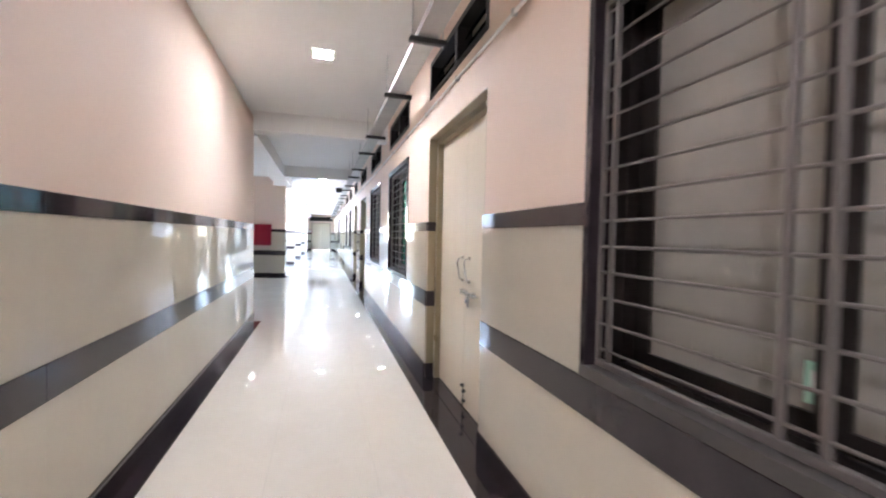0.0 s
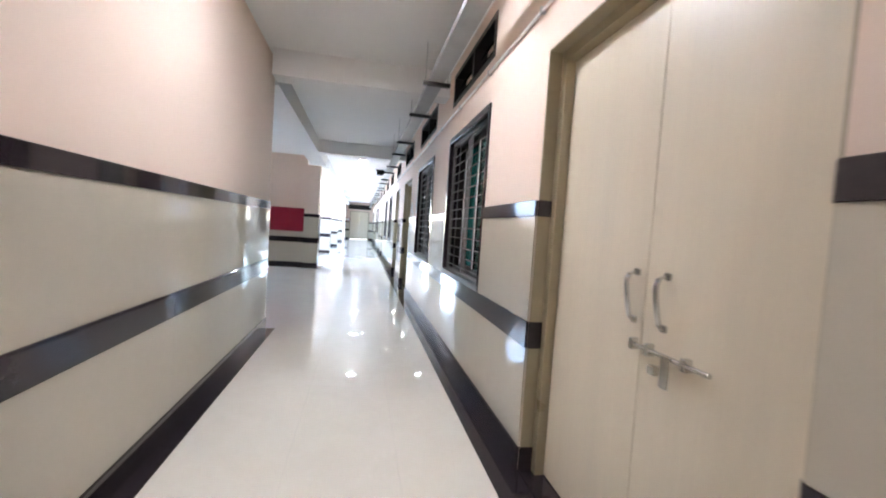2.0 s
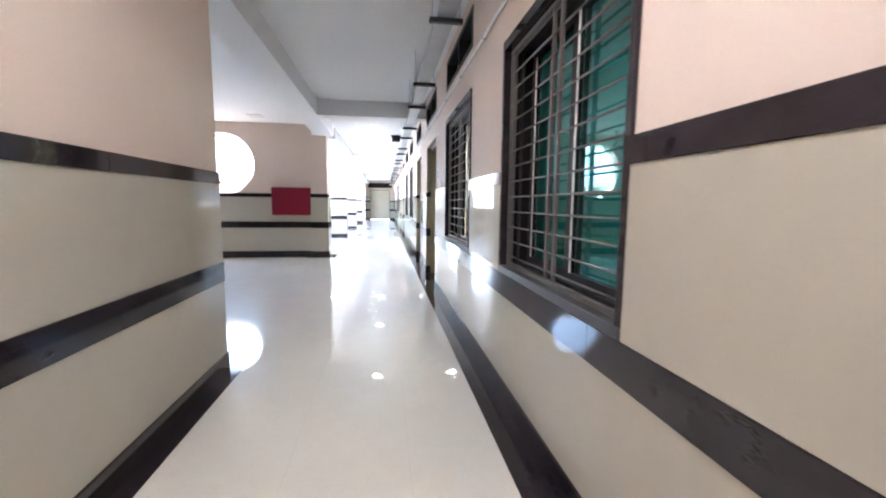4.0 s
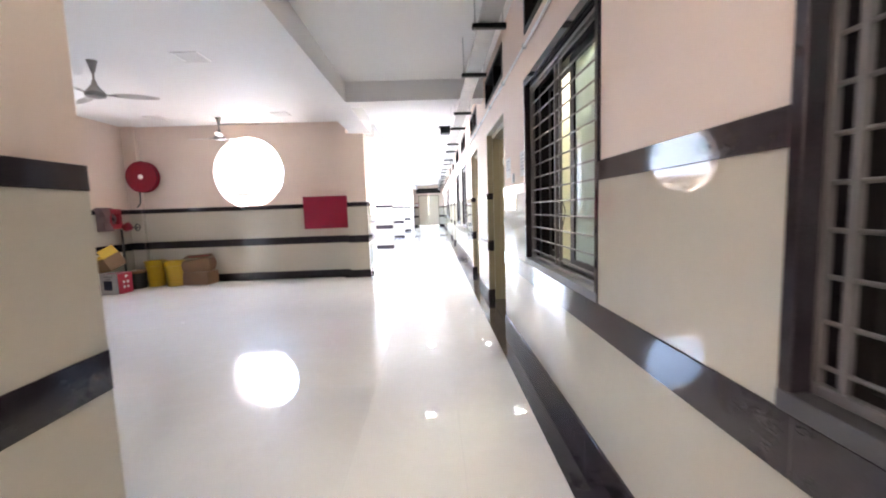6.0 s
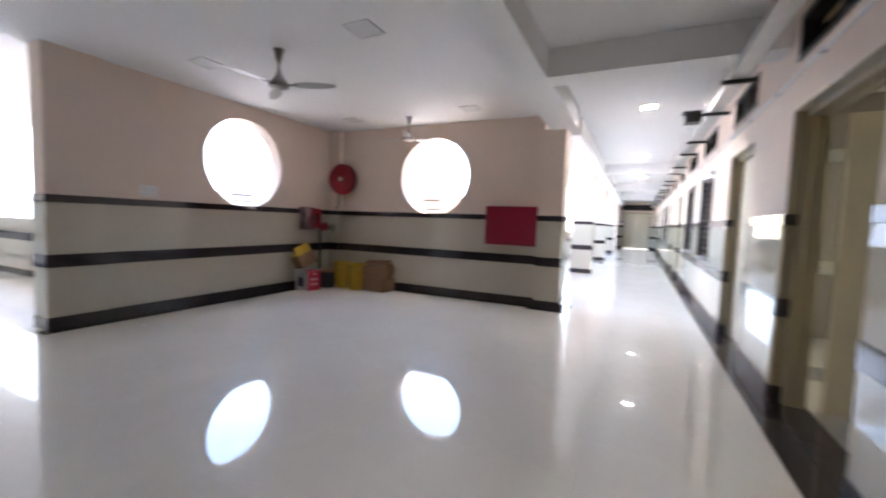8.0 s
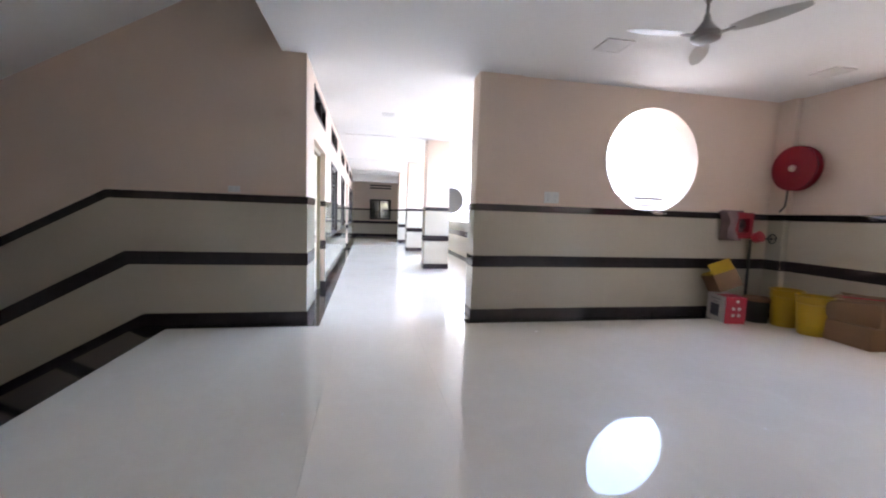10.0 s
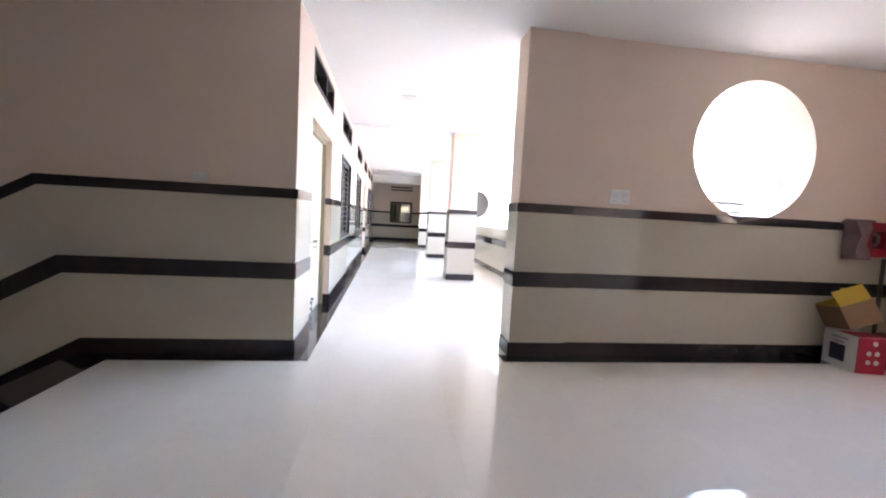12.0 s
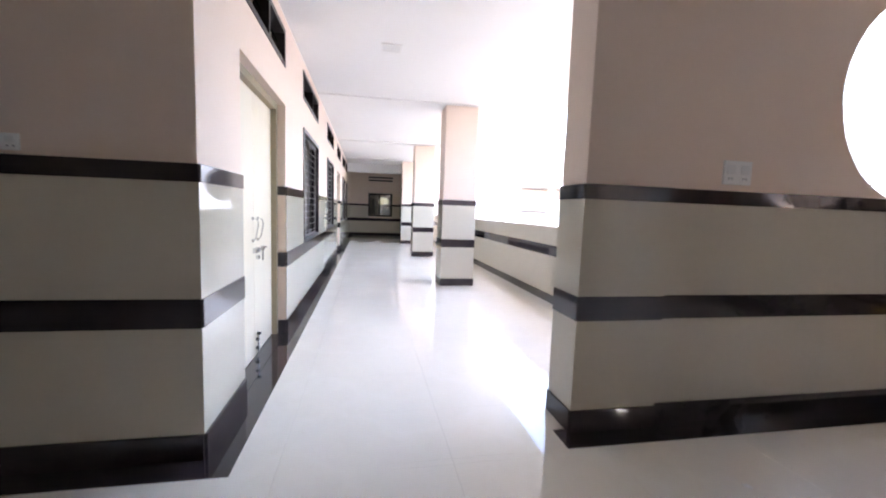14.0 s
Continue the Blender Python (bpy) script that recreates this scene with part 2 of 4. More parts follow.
def wall(name, axis, face, depth, s0, s1, z0, z1, mat, label, openings=(), rounds=()):
    """A wall along x or y with its face at the given place, its thickness to the side of depth's sign, and openings cut through.
    axis is the one the wall runs along; openings: (a, b, low, high); rounds: (centre, height, radius)."""
    bm = bmesh.new()
    holes = list(openings) + [(c - r - 0.1, c + r + 0.1, h - r - 0.1 if h - r - 0.1 > z0 else z0, h + r + 0.1) for c, h, r in rounds]
    ss = sorted({s0, s1, *(v for o in holes for v in o[:2] if s0 < v < s1)})
    zs = sorted({z0, z1, *(v for o in holes for v in o[2:] if z0 < v < z1)})
    solid = {}
    for i in range(len(ss) - 1):
        for j in range(len(zs) - 1):
            s, z = (ss[i] + ss[i + 1]) / 2, (zs[j] + zs[j + 1]) / 2
            solid[i, j] = not any(o[0] < s < o[1] and o[2] < z < o[3] for o in holes)
    verts = {}

    def at(s, d, z):
        key = (round(s, 5), round(d, 5), round(z, 5))
        if key not in verts:
            verts[key] = bm.verts.new((s, face + d, z) if axis == "x" else (face + d, s, z))
        return verts[key]

    def quad(*ps):
        try:
            bm.faces.new([at(*p) for p in ps])
        except ValueError:
            pass

    in_round = lambda s, z: any(abs(s - c) < r + 0.1 and abs(z - h) < r + 0.1 for c, h, r in rounds)
    for (i, j), full in solid.items():
        if not full:
            continue
        a, b, lo, hi = ss[i], ss[i + 1], zs[j], zs[j + 1]
        for d in (0, depth):
            quad((a, d, lo), (b, d, lo), (b, d, hi), (a, d, hi))
        for di, dj, p, q in ((-1, 0, (a, lo), (a, hi)), (1, 0, (b, lo), (b, hi)), (0, -1, (a, lo), (b, lo)), (0, 1, (a, hi), (b, hi))):
            if not solid.get((i + di, j + dj), False):
                s, z = (p[0] + q[0]) / 2 + di * 0.02, (p[1] + q[1]) / 2 + dj * 0.02
                if not in_round(s, z):
                    quad((p[0], 0, p[1]), (q[0], 0, q[1]), (q[0], depth, q[1]), (p[0], depth, p[1]))
    for c, h, r in rounds:
        lo = max(h - r - 0.1, z0)
        n = 96
        ring = []
        for k in range(n):
            ang = math.tau * k / n
            co, si = math.cos(ang), math.sin(ang)
            f = (r + 0.1) / max(abs(co), abs(si))
            ring.append(((c + r * co, h + r * si), (c + f * co, max(h + f * si, lo))))
        for k in range(n):
            (i0, o0), (i1, o1) = ring[k], ring[(k + 1) % n]
            for d in (0, depth):
                quad((i0[0], d, i0[1]), (i1[0], d, i1[1]), (o1[0], d, o1[1]), (o0[0], d, o0[1]))
            quad((i0[0], 0, i0[1]), (i1[0], 0, i1[1]), (i1[0], depth, i1[1]), (i0[0], depth, i0[1]))
    return structure(name, bm, mat, label, "wall")


# ---- sizes of the building ----
XR, XL = 1.115, -0.895            # faces of the first corridor
XW, YN, YS = -5.80, 14.12, 7.41  # lobby west and north walls, second corridor's south wall
CZ, BZ = 3.155, 2.875             # ceiling, underside of beams
END1, END2 = 37.5, -23.5
WZ0, WZ1 = 0.895, 2.33            # window opening
DZ = 2.32                        # door opening
TZ0, TZ1 = 2.68, 3.03            # ventilator opening
EAST = [("w", 0.33, 1.715), ("d", 2.745, 4.165), ("w", 5.14, 6.575), ("w", 7.58, 9.065), ("d", 10.08, 11.44), ("d", 12.62, 13.76),
        ("w", 15.0, 16.3), ("w", 17.3, 18.7), ("d", 19.8, 21.0), ("d", 22.3, 23.5), ("w", 24.7, 26.1), ("w", 27.1, 28.5),
        ("d", 29.6, 30.8), ("d", 32.0, 33.2), ("w", 34.5, 35.9)]
SOUTH = [("d", -7.94, -6.47), ("w", -10.69, -9.08), ("w", -13.8, -12.24), ("d", -16.4, -15.0), ("w", -18.9, -17.4), ("w", -20.6, -19.4)]


def cut(row):
    out = []
    for k, a, b in row:
        out.append((a, b, WZ0, WZ1) if k == "w" else (a, b, 0.0, DZ))
        out.append((a, b, TZ0, TZ1))
    return out


wall_east = wall("wall_east", "y", XR, 0.23, -7.5, END1 + 0.2, 0.0, 3.3, PLASTER, "peach painted corridor wall with dark granite bands", cut(EAST))
wall_west = wall("wall_west", "y", XL, -0.20, -7.5, 7.19, -2.6, 4.6, PLASTER, "peach painted plain corridor wall with tiled dado")
wall_behind = wall("wall_behind", "x", -7.5, -0.2, XL, XR, 0.0, 3.3, PLASTER, "plain peach wall closing the corridor")
wall_north = wall("wall_north", "x", YN, 0.25, XW - 0.25, -1.39, 0.0, 3.3, PLASTER, "peach lobby wall with a round window", (), [(-3.40, 2.195, 0.71)])
wall_lobby = wall("wall_lobby_west", "y", XW, -0.25, 10.05, YN, 0.0, 3.3, PLASTER, "peach lobby wall with a round window", (), [(12.02, 2.205, 0.715)])
wall_stair = wall("wall_stair", "y", XW + 0.03, -0.23, 1.6, YS, -2.4, 4.6, PLASTER, "peach stairwell wall with bands following the stair")
wall_south = wall("wall_south", "x", YS, -0.23, END2, XW + 0.03 - 0.23, 0.0, 3.3, PLASTER, "peach second corridor wall with doors and windows", cut(SOUTH))
wall_end = wall("wall_end", "x", END1, 0.2, -3.2, XR, 0.0, 3.3, PLASTER, "far peach end wall of the first corridor", [(-0.82, 0.80, 0.0, 2.42)])
wall_far = wall("wall_far", "y", END2, -0.2, YS - 0.3, 11.3, 0.0, 3.3, PLASTER, "far end wall of the second corridor", [(8.28, 9.43, 0.92, 2.04)])
# these two side walls block daylight; their lengths set how dim the ends are
wall_side = wall("wall_far_side", "x", 10.1, 0.2, END2, -19.75, 0.0, 3.3, PLASTER, "plain wall lengthened to keep the corridor's far end dim")
wall_end_side = wall("wall_end_side", "y", -1.10, -0.2, 35.2, END1, 0.0, 3.3, PLASTER, "plain wall added to keep the corridor's far end dim")
wall_stairback = wall("wall_stair_back", "x", 1.75, -0.35, XW - 0.2, XL - 0.2, -2.4, 4.6, PLASTER, "plain wall at the foot of the stair")
bm = bmesh.new()
box(bm, XW - 0.27, XW + 0.03, 9.48, 10.05, 0.0, 3.2)
pier_w = structure("pilaster_west", bm, PLASTER, "shallow peach pilaster at the corridor's mouth", "pilaster")
bm = bmesh.new()
box(bm, XW, -5.55, 14.03, YN, 0.0, CZ)
corner_pier = structure("pilaster_corner", bm, PLASTER, "shallow peach pilaster in the lobby corner", "pilaster")
bm = bmesh.new()
box(bm, -1.39, -1.01, 13.95, 14.45, 0.0, BZ + 0.01)
pier = structure("pilaster_lobby", bm, PLASTER, "peach pier beside the red panel at the lobby's edge", "pilaster")

# rooms behind the two corridors, closed all round, their walls coloured dark to look unlit
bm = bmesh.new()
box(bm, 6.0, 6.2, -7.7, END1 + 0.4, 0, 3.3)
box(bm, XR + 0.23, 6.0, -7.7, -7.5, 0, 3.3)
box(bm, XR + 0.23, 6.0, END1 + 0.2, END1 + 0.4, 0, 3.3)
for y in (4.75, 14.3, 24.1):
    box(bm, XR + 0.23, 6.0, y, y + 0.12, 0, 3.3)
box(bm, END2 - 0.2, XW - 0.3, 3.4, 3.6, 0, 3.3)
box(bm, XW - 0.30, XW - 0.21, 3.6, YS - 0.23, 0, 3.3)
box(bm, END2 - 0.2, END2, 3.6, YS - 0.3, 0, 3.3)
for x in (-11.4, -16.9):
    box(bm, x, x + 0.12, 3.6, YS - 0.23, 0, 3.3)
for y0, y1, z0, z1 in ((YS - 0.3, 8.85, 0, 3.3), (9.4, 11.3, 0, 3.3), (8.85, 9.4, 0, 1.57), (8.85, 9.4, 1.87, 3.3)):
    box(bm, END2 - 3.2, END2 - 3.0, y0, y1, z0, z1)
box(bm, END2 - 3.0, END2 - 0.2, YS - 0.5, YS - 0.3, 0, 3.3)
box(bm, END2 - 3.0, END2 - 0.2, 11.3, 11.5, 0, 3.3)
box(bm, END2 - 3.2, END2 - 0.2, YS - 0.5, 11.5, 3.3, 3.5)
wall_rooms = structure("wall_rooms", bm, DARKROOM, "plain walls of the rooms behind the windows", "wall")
bm = bmesh.new()
box(bm, XR + 0.23, 6.0, 9.62, 9.74, 0, 3.3)
wall_partition = structure("wall_partition", bm, PLASTER_IN, "cream partition wall inside the room", "wall")

# ceilings and beams
bm = bmesh.new()
box(bm, -1.25, XR + 5.1, -7.7, END1 + 0.4, CZ, 3.5)
box(bm, -2.85, -1.25, 14.37, END1 + 0.4, CZ, 3.5)
box(bm, XW - 0.3, -1.25, 7.14, 14.37, CZ, 3.5)
box(bm, END2 - 0.2, XW - 0.3, 3.4, 11.55, CZ, 3.5)
ceiling = structure("ceiling", bm, CEIL, "white painted plaster ceiling", "ceiling")
bm = bmesh.new()
for x0, x1, y0, y1, z in [(-1.25, -0.85, 7.19, 13.95, BZ), (-1.25, -0.85, 14.45, END1, BZ), (-0.85, XR, 6.82, 7.08, BZ), (-0.85, XR, 11.64, 11.94, BZ),
                          (-0.85, XR, 19.85, 20.15, BZ), (-0.85, XR, 25.25, 25.55, BZ), (-0.85, XR, 31.0, 31.3, BZ),
                          (-2.6, -1.25, 19.85, 20.15, BZ), (-2.6, -1.25, 25.25, 25.55, BZ),
                          (-11.0, -10.55, YS, 10.95, CZ - 0.015), (-15.5, -15.1, YS, 10.95, CZ - 0.015), (-19.6, -19.15, YS, 10.95, CZ - 0.015), (-21.2, -20.8, YS, 10.1, 2.8)]:
    box(bm, x0, x1, y0, y1, z, CZ + 0.05)
ceiling_beams = structure("ceiling_beams", bm, CEIL, "white painted ceiling beams", "beam")
bm = bmesh.new()
v = []
for y, z in ((1.6, 0.95), (7.14, 4.16), (7.14, 4.5), (1.6, 1.3)):
    v.append([bm.verts.new((x, y, z)) for x in (XW + 0.03, XL - 0.2)])
for i in range(4):
    j = (i + 1) % 4
    bm.faces.new((v[i][0], v[i][1], v[j][1], v[j][0]))
bm.faces.new([q[0] for q in v])
bm.faces.new([q[1] for q in v][::-1])
box(bm, XW - 0.2, XL - 0.2, 7.14, 7.38, 3.5, 4.6)
ceiling_stair = structure("ceiling_stair", bm, CEIL, "sloping white underside of the upper flight", "ceiling")

# columns along the open sides
for i, (x0, x1, y0, y1, z1) in enumerate([(-1.66, -1.10, 19.8, 20.25, BZ), (-1.62, -1.10, 25.15, 25.6, BZ), (-1.6, -1.10, 30.9, 31.35, BZ),
                                          (-11.0, -10.54, 9.53, 10.105, 3.13), (-15.52, -15.06, 9.53, 10.105, 3.13), (-19.6, -19.14, 9.53, 10.105, 3.13)]):
    col = structure("column_%d" % (i + 1), one_box(x0, x1, y0, y1, 0, z1, 0.008), PLASTER, "square peach column with dark granite bands", "column")
    for z0, z1, mat, p in ((0, 0.13, GRANITE, 0.02), (0.13, 0.69, TILE, 0.012), (0.69, 0.83, GRANITE, 0.016), (0.83, 1.43, TILE, 0.012), (1.43, 1.52, GRANITE, 0.016)):
        part("tile_band", one_box(x0 - p, x1 + p, y0 - p, y1 + p, z0 + 0.001, z1, 0.003, 1), mat, col)

# parapets of the open sides
for name, x0, x1, y0, y1 in (("parapet_1", -2.75, -2.62, 14.37, END1), ("parapet_2", -20.4, XW - 0.3, 10.97, 11.12)):
    par = structure(name, one_box(x0, x1, y0, y1, -0.3, 1.12), PLASTER, "low parapet clad in cream tiles with dark bands", "parapet")
    along_x = x1 - x0 > y1 - y0
    n = int(max(x1 - x0, y1 - y0) / 1.2) + 1
    for k in range(n):
        for z0, z1, mat in ((0.0, 0.13, GRANITE), (0.13, 0.71, TILE), (0.71, 0.87, GRANITE), (0.87, 1.12, TILE)):
            if along_x:
                a, b = x0 + (x1 - x0) * k / n, x0 + (x1 - x0) * (k + 1) / n
                part("tile", one_box(a + 0.0008, b - 0.0008, y0 - 0.014, y0, z0 + 0.0008, z1 - 0.0008), mat, par)
            else:
                a, b = y0 + (y1 - y0) * k / n, y0 + (y1 - y0) * (k + 1) / n
                part("tile", one_box(x1, x1 + 0.014, a + 0.0008, b - 0.0008, z0 + 0.0008, z1 - 0.0008), mat, par)
    cap = one_box(x0 - 0.03, x1 + 0.03, y0, y1, 1.12, 1.15, 0.004)
    part("coping", cap, TILE, par)

# floor base, stair
bm = bmesh.new()
box(bm, XL - 0.2, 6.0, -7.7, END1 + 0.4, -0.3, -0.012)
box(bm, -2.75, XL - 0.2, 14.37, END1 + 0.4, -0.3, -0.012)
box(bm, XW - 0.3, XL - 0.2, 5.66, 14.37, -0.3, -0.012)
box(bm, END2 - 0.2, XW - 0.3, 3.4, 11.12, -0.3, -0.012)
floor = structure("floor", bm, GROUT, "polished ivory slab floor with fine joints", "floor")
stair = thing("stair", "dark granite stair going down from the lobby", "stair", kind="structure")
for k in range(13):
    part("step", one_box(XW + 0.03, XL - 0.2, 5.66 - 0.3 * (k + 1), 5.68 - 0.3 * k, -2.6, -0.165 * (k + 1), 0.006), GRANITE, stair)


# ---- dado: skirting, tiles and granite bands ----
ROWS = ((0.0, 0.14, GRANITE, 0.022, "skirting"), (0.14, 0.70, TILE, 0.010, "tile"), (0.70, 0.85, GRANITE, 0.016, "band"),
        (0.85, 1.43, TILE, 0.010, "tile"), (1.43, 1.52, GRANITE, 0.016, "band"))


def dado(parent, axis, face, side, s0, s1, row=(), step=1.2, ends=0.0):
    """Lays the dado's pieces along a wall face; side is the sign of the way it faces."""
    for z0, z1, mat, proud, name in ROWS:
        gaps = sorted((a, b) for k, a, b in row if k == "d" or z0 > 0.8)
        runs, s = [], s0
        for a, b in gaps:
            if a > s:
                runs.append((s, a))
            s = max(s, b)
        if s < s1:
            runs.append((s, s1))
        for a, b in runs:
            n = max(1, round((b - a) / step))
            for k in range(n):
                p, q = a + (b - a) * k / n + 0.0002, a + (b - a) * (k + 1) / n - 0.0002
                lo, hi = sorted((face, face + side * proud))
                if axis == "y":
                    part(name, one_box(lo, hi, p, q, z0 + 0.0006, z1 - 0.0006, 0.002 if mat is GRANITE else 0, 1), mat, parent)
                else:
                    part(name, one_box(p, q, lo, hi, z0 + 0.0006, z1 - 0.0006, 0.002 if mat is GRANITE else 0, 1), mat, parent)


def dado_return(parent, axis, face, side, s0, s1):
    dado(parent, axis, face, side, s0, s1, (), 5.0)


def jambs(parent, axis, face, depth, a, b):
    """Dark band ends that turn into a door's reveal."""
    for z0, z1, mat, proud, name in ROWS:
        if mat is GRANITE:
            for s, d in ((a, 1), (b, -1)):
                lo, hi = sorted((s, s + d * 0.012))
                p, q = sorted((face, face + depth))
                bm = one_box(p, q, lo, hi, z0 + 0.001, z1 - 0.001) if axis == "y" else one_box(lo, hi, p, q, z0 + 0.001, z1 - 0.001)
                part("band_end", bm, GRANITE, parent)


# ---- windows, doors, ventilators (local x along the wall, y into it) ----
def place(axis, a, b):
    return pose(XR, b, 0, 0, 0, -90) if axis == "y" else pose(b, YS, 0, 0, 0, 180)


def make_window(m, w, panes, label, k):
    """A dark aluminium sliding window behind a painted grille."""
    win = thing("window_%d" % k, label, "window", m=m, kind="structure")
    h0, h1 = WZ0, WZ1
    g, f = 0.035, 0.06
    for x0, x1 in ((0, g), (w - g, w)):
        part("jamb_lining", one_box(x0, x1, -0.016, 0.10, h0, h1, 0.003, 1), GRANITE, win, "dark granite lining")
    part("head_lining", one_box(g, w - g, -0.016, 0.10, h1 - 0.06, h1, 0.003, 1), GRANITE, win, "dark granite lining")
    bm = bmesh.new()
    for x0, x1, z0, z1 in ((0, g + f, h0, h1), (w - g - f, w, h0, h1), (g + f, w - g - f, h1 - 0.085, h1), (g + f, w - g - f, h0, h0 + 0.025)):
        box(bm, x0, x1, 0.10, 0.21, z0, z1)
    part("window_frame", bm, FRAME, win)
    h1 -= 0.06
    part("window_sill", one_box(0.001, w - 0.001, -0.019, 0.2, h0 - 0.044, h0 + 0.002, 0.003), SILL, win, "dusty dark granite sill")
    for x0, x1, d, mat, lab in panes:
        d += 0.05
        x0, x1 = max(x0, g + f + 0.005), min(x1, w - g - f - 0.005)
        sash = bmesh.new()
        e, fz = 0.07, 0.025
        for p, q, z0, z1 in ((x0, x0 + e, h0 + fz, h1 - fz), (x1 - e, x1, h0 + fz, h1 - fz), (x0 + e, x1 - e, h1 - fz - 0.05, h1 - fz), (x0 + e, x1 - e, h0 + fz, h0 + fz + 0.05)):
            box(sash, p, q, d, d + 0.03, z0, z1)
        sh = part("sash", sash, FRAME, win)
        if mat:
            pane = part("pane", one_box(x0 + e - 0.004, x1 - e + 0.004, d + 0.012, d + 0.017, h0 + fz + 0.046, h1 - fz - 0.046), mat, sh, lab)
            pane.visible_shadow = False
            if mat == GLASS_T:
                part("gasket", one_box(x0 + e - 0.012, x0 + e + 0.002, d - 0.003, d + 0.002, h0 + fz + 0.05, h1 - fz - 0.05), PVC, sh, "pale sealing strip")
    for z in (h0 + 0.003, h1 - 0.028):
        part("rail", one_box(g, w - g, 0.028, 0.052, z, z + 0.025, 0.003, 1), BAR, win)
    n = 14
    for k in range(n):
        z = h0 + 0.068 + 0.0968 * k
        bm = bmesh.new()
        tube(bm, ((g - 0.005, 0.04, z), (w - g + 0.005, 0.04, z)), 0.0055, 8)
        part("bar", bm, BAR, win, smooth=True)
    for x in (0.04, 0.098, 0.681, 0.772, w - 0.098, w - 0.04):
        part("upright", one_box(x - 0.009, x + 0.009, 0.03, 0.05, h0 + 0.028, h1 - 0.028, 0.002, 1), BAR, win)
    return win


def make_ventilator(m, w):
    v = thing("ventilator", "dark framed louvred ventilator above an opening", "ventilator", "ventilators over doors and windows", m)
    bm = bmesh.new()
    f = 0.045
    for x0, x1, z0, z1 in ((0, f, TZ0, TZ1), (w - f, w, TZ0, TZ1), (f, w - f, TZ1 - f, TZ1), (f, w - f, TZ0, TZ0 + f), (w * 0.55 - 0.025, w * 0.55 + 0.025, TZ0 + f, TZ1 - f)):
        box(bm, x0, x1, -0.006, 0.12, z0, z1)
    part("frame", bm, FRAME, v)
    for x0, x1 in ((f, w * 0.55 - 0.025), (w * 0.55 + 0.025, w - f)):
        for k in range(3):
            z = TZ0 + f + (TZ1 - TZ0 - 2 * f) * k / 3
            bm = one_box(x0, x1, -0.003, 0.003, 0, 0.1)
            bmesh.ops.transform(bm, matrix=pose(0, 0.06, z, -25), verts=bm.verts)
            s = part("louvre", bm, GLASS_D, v)
            s.visible_shadow = False
    return v


def strap(bm, x, y, z, profile, half, thick):
    """A flat bent bar standing off a door; profile: (stand-off, height) pairs from the top down."""
    rings = []
    for o, h in profile:
        rings.append([bm.verts.new((x + dx, y - o + dy, z + h)) for dx, dy in ((-half, -thick), (half, -thick), (half, thick), (-half, thick))])
    for q, w in zip(rings, rings[1:]):
        for k in range(4):
            bm.faces.new((q[k], q[(k + 1) % 4], w[(k + 1) % 4], w[k]))
    bm.faces.new(rings[0][::-1])
    bm.faces.new(rings[-1])


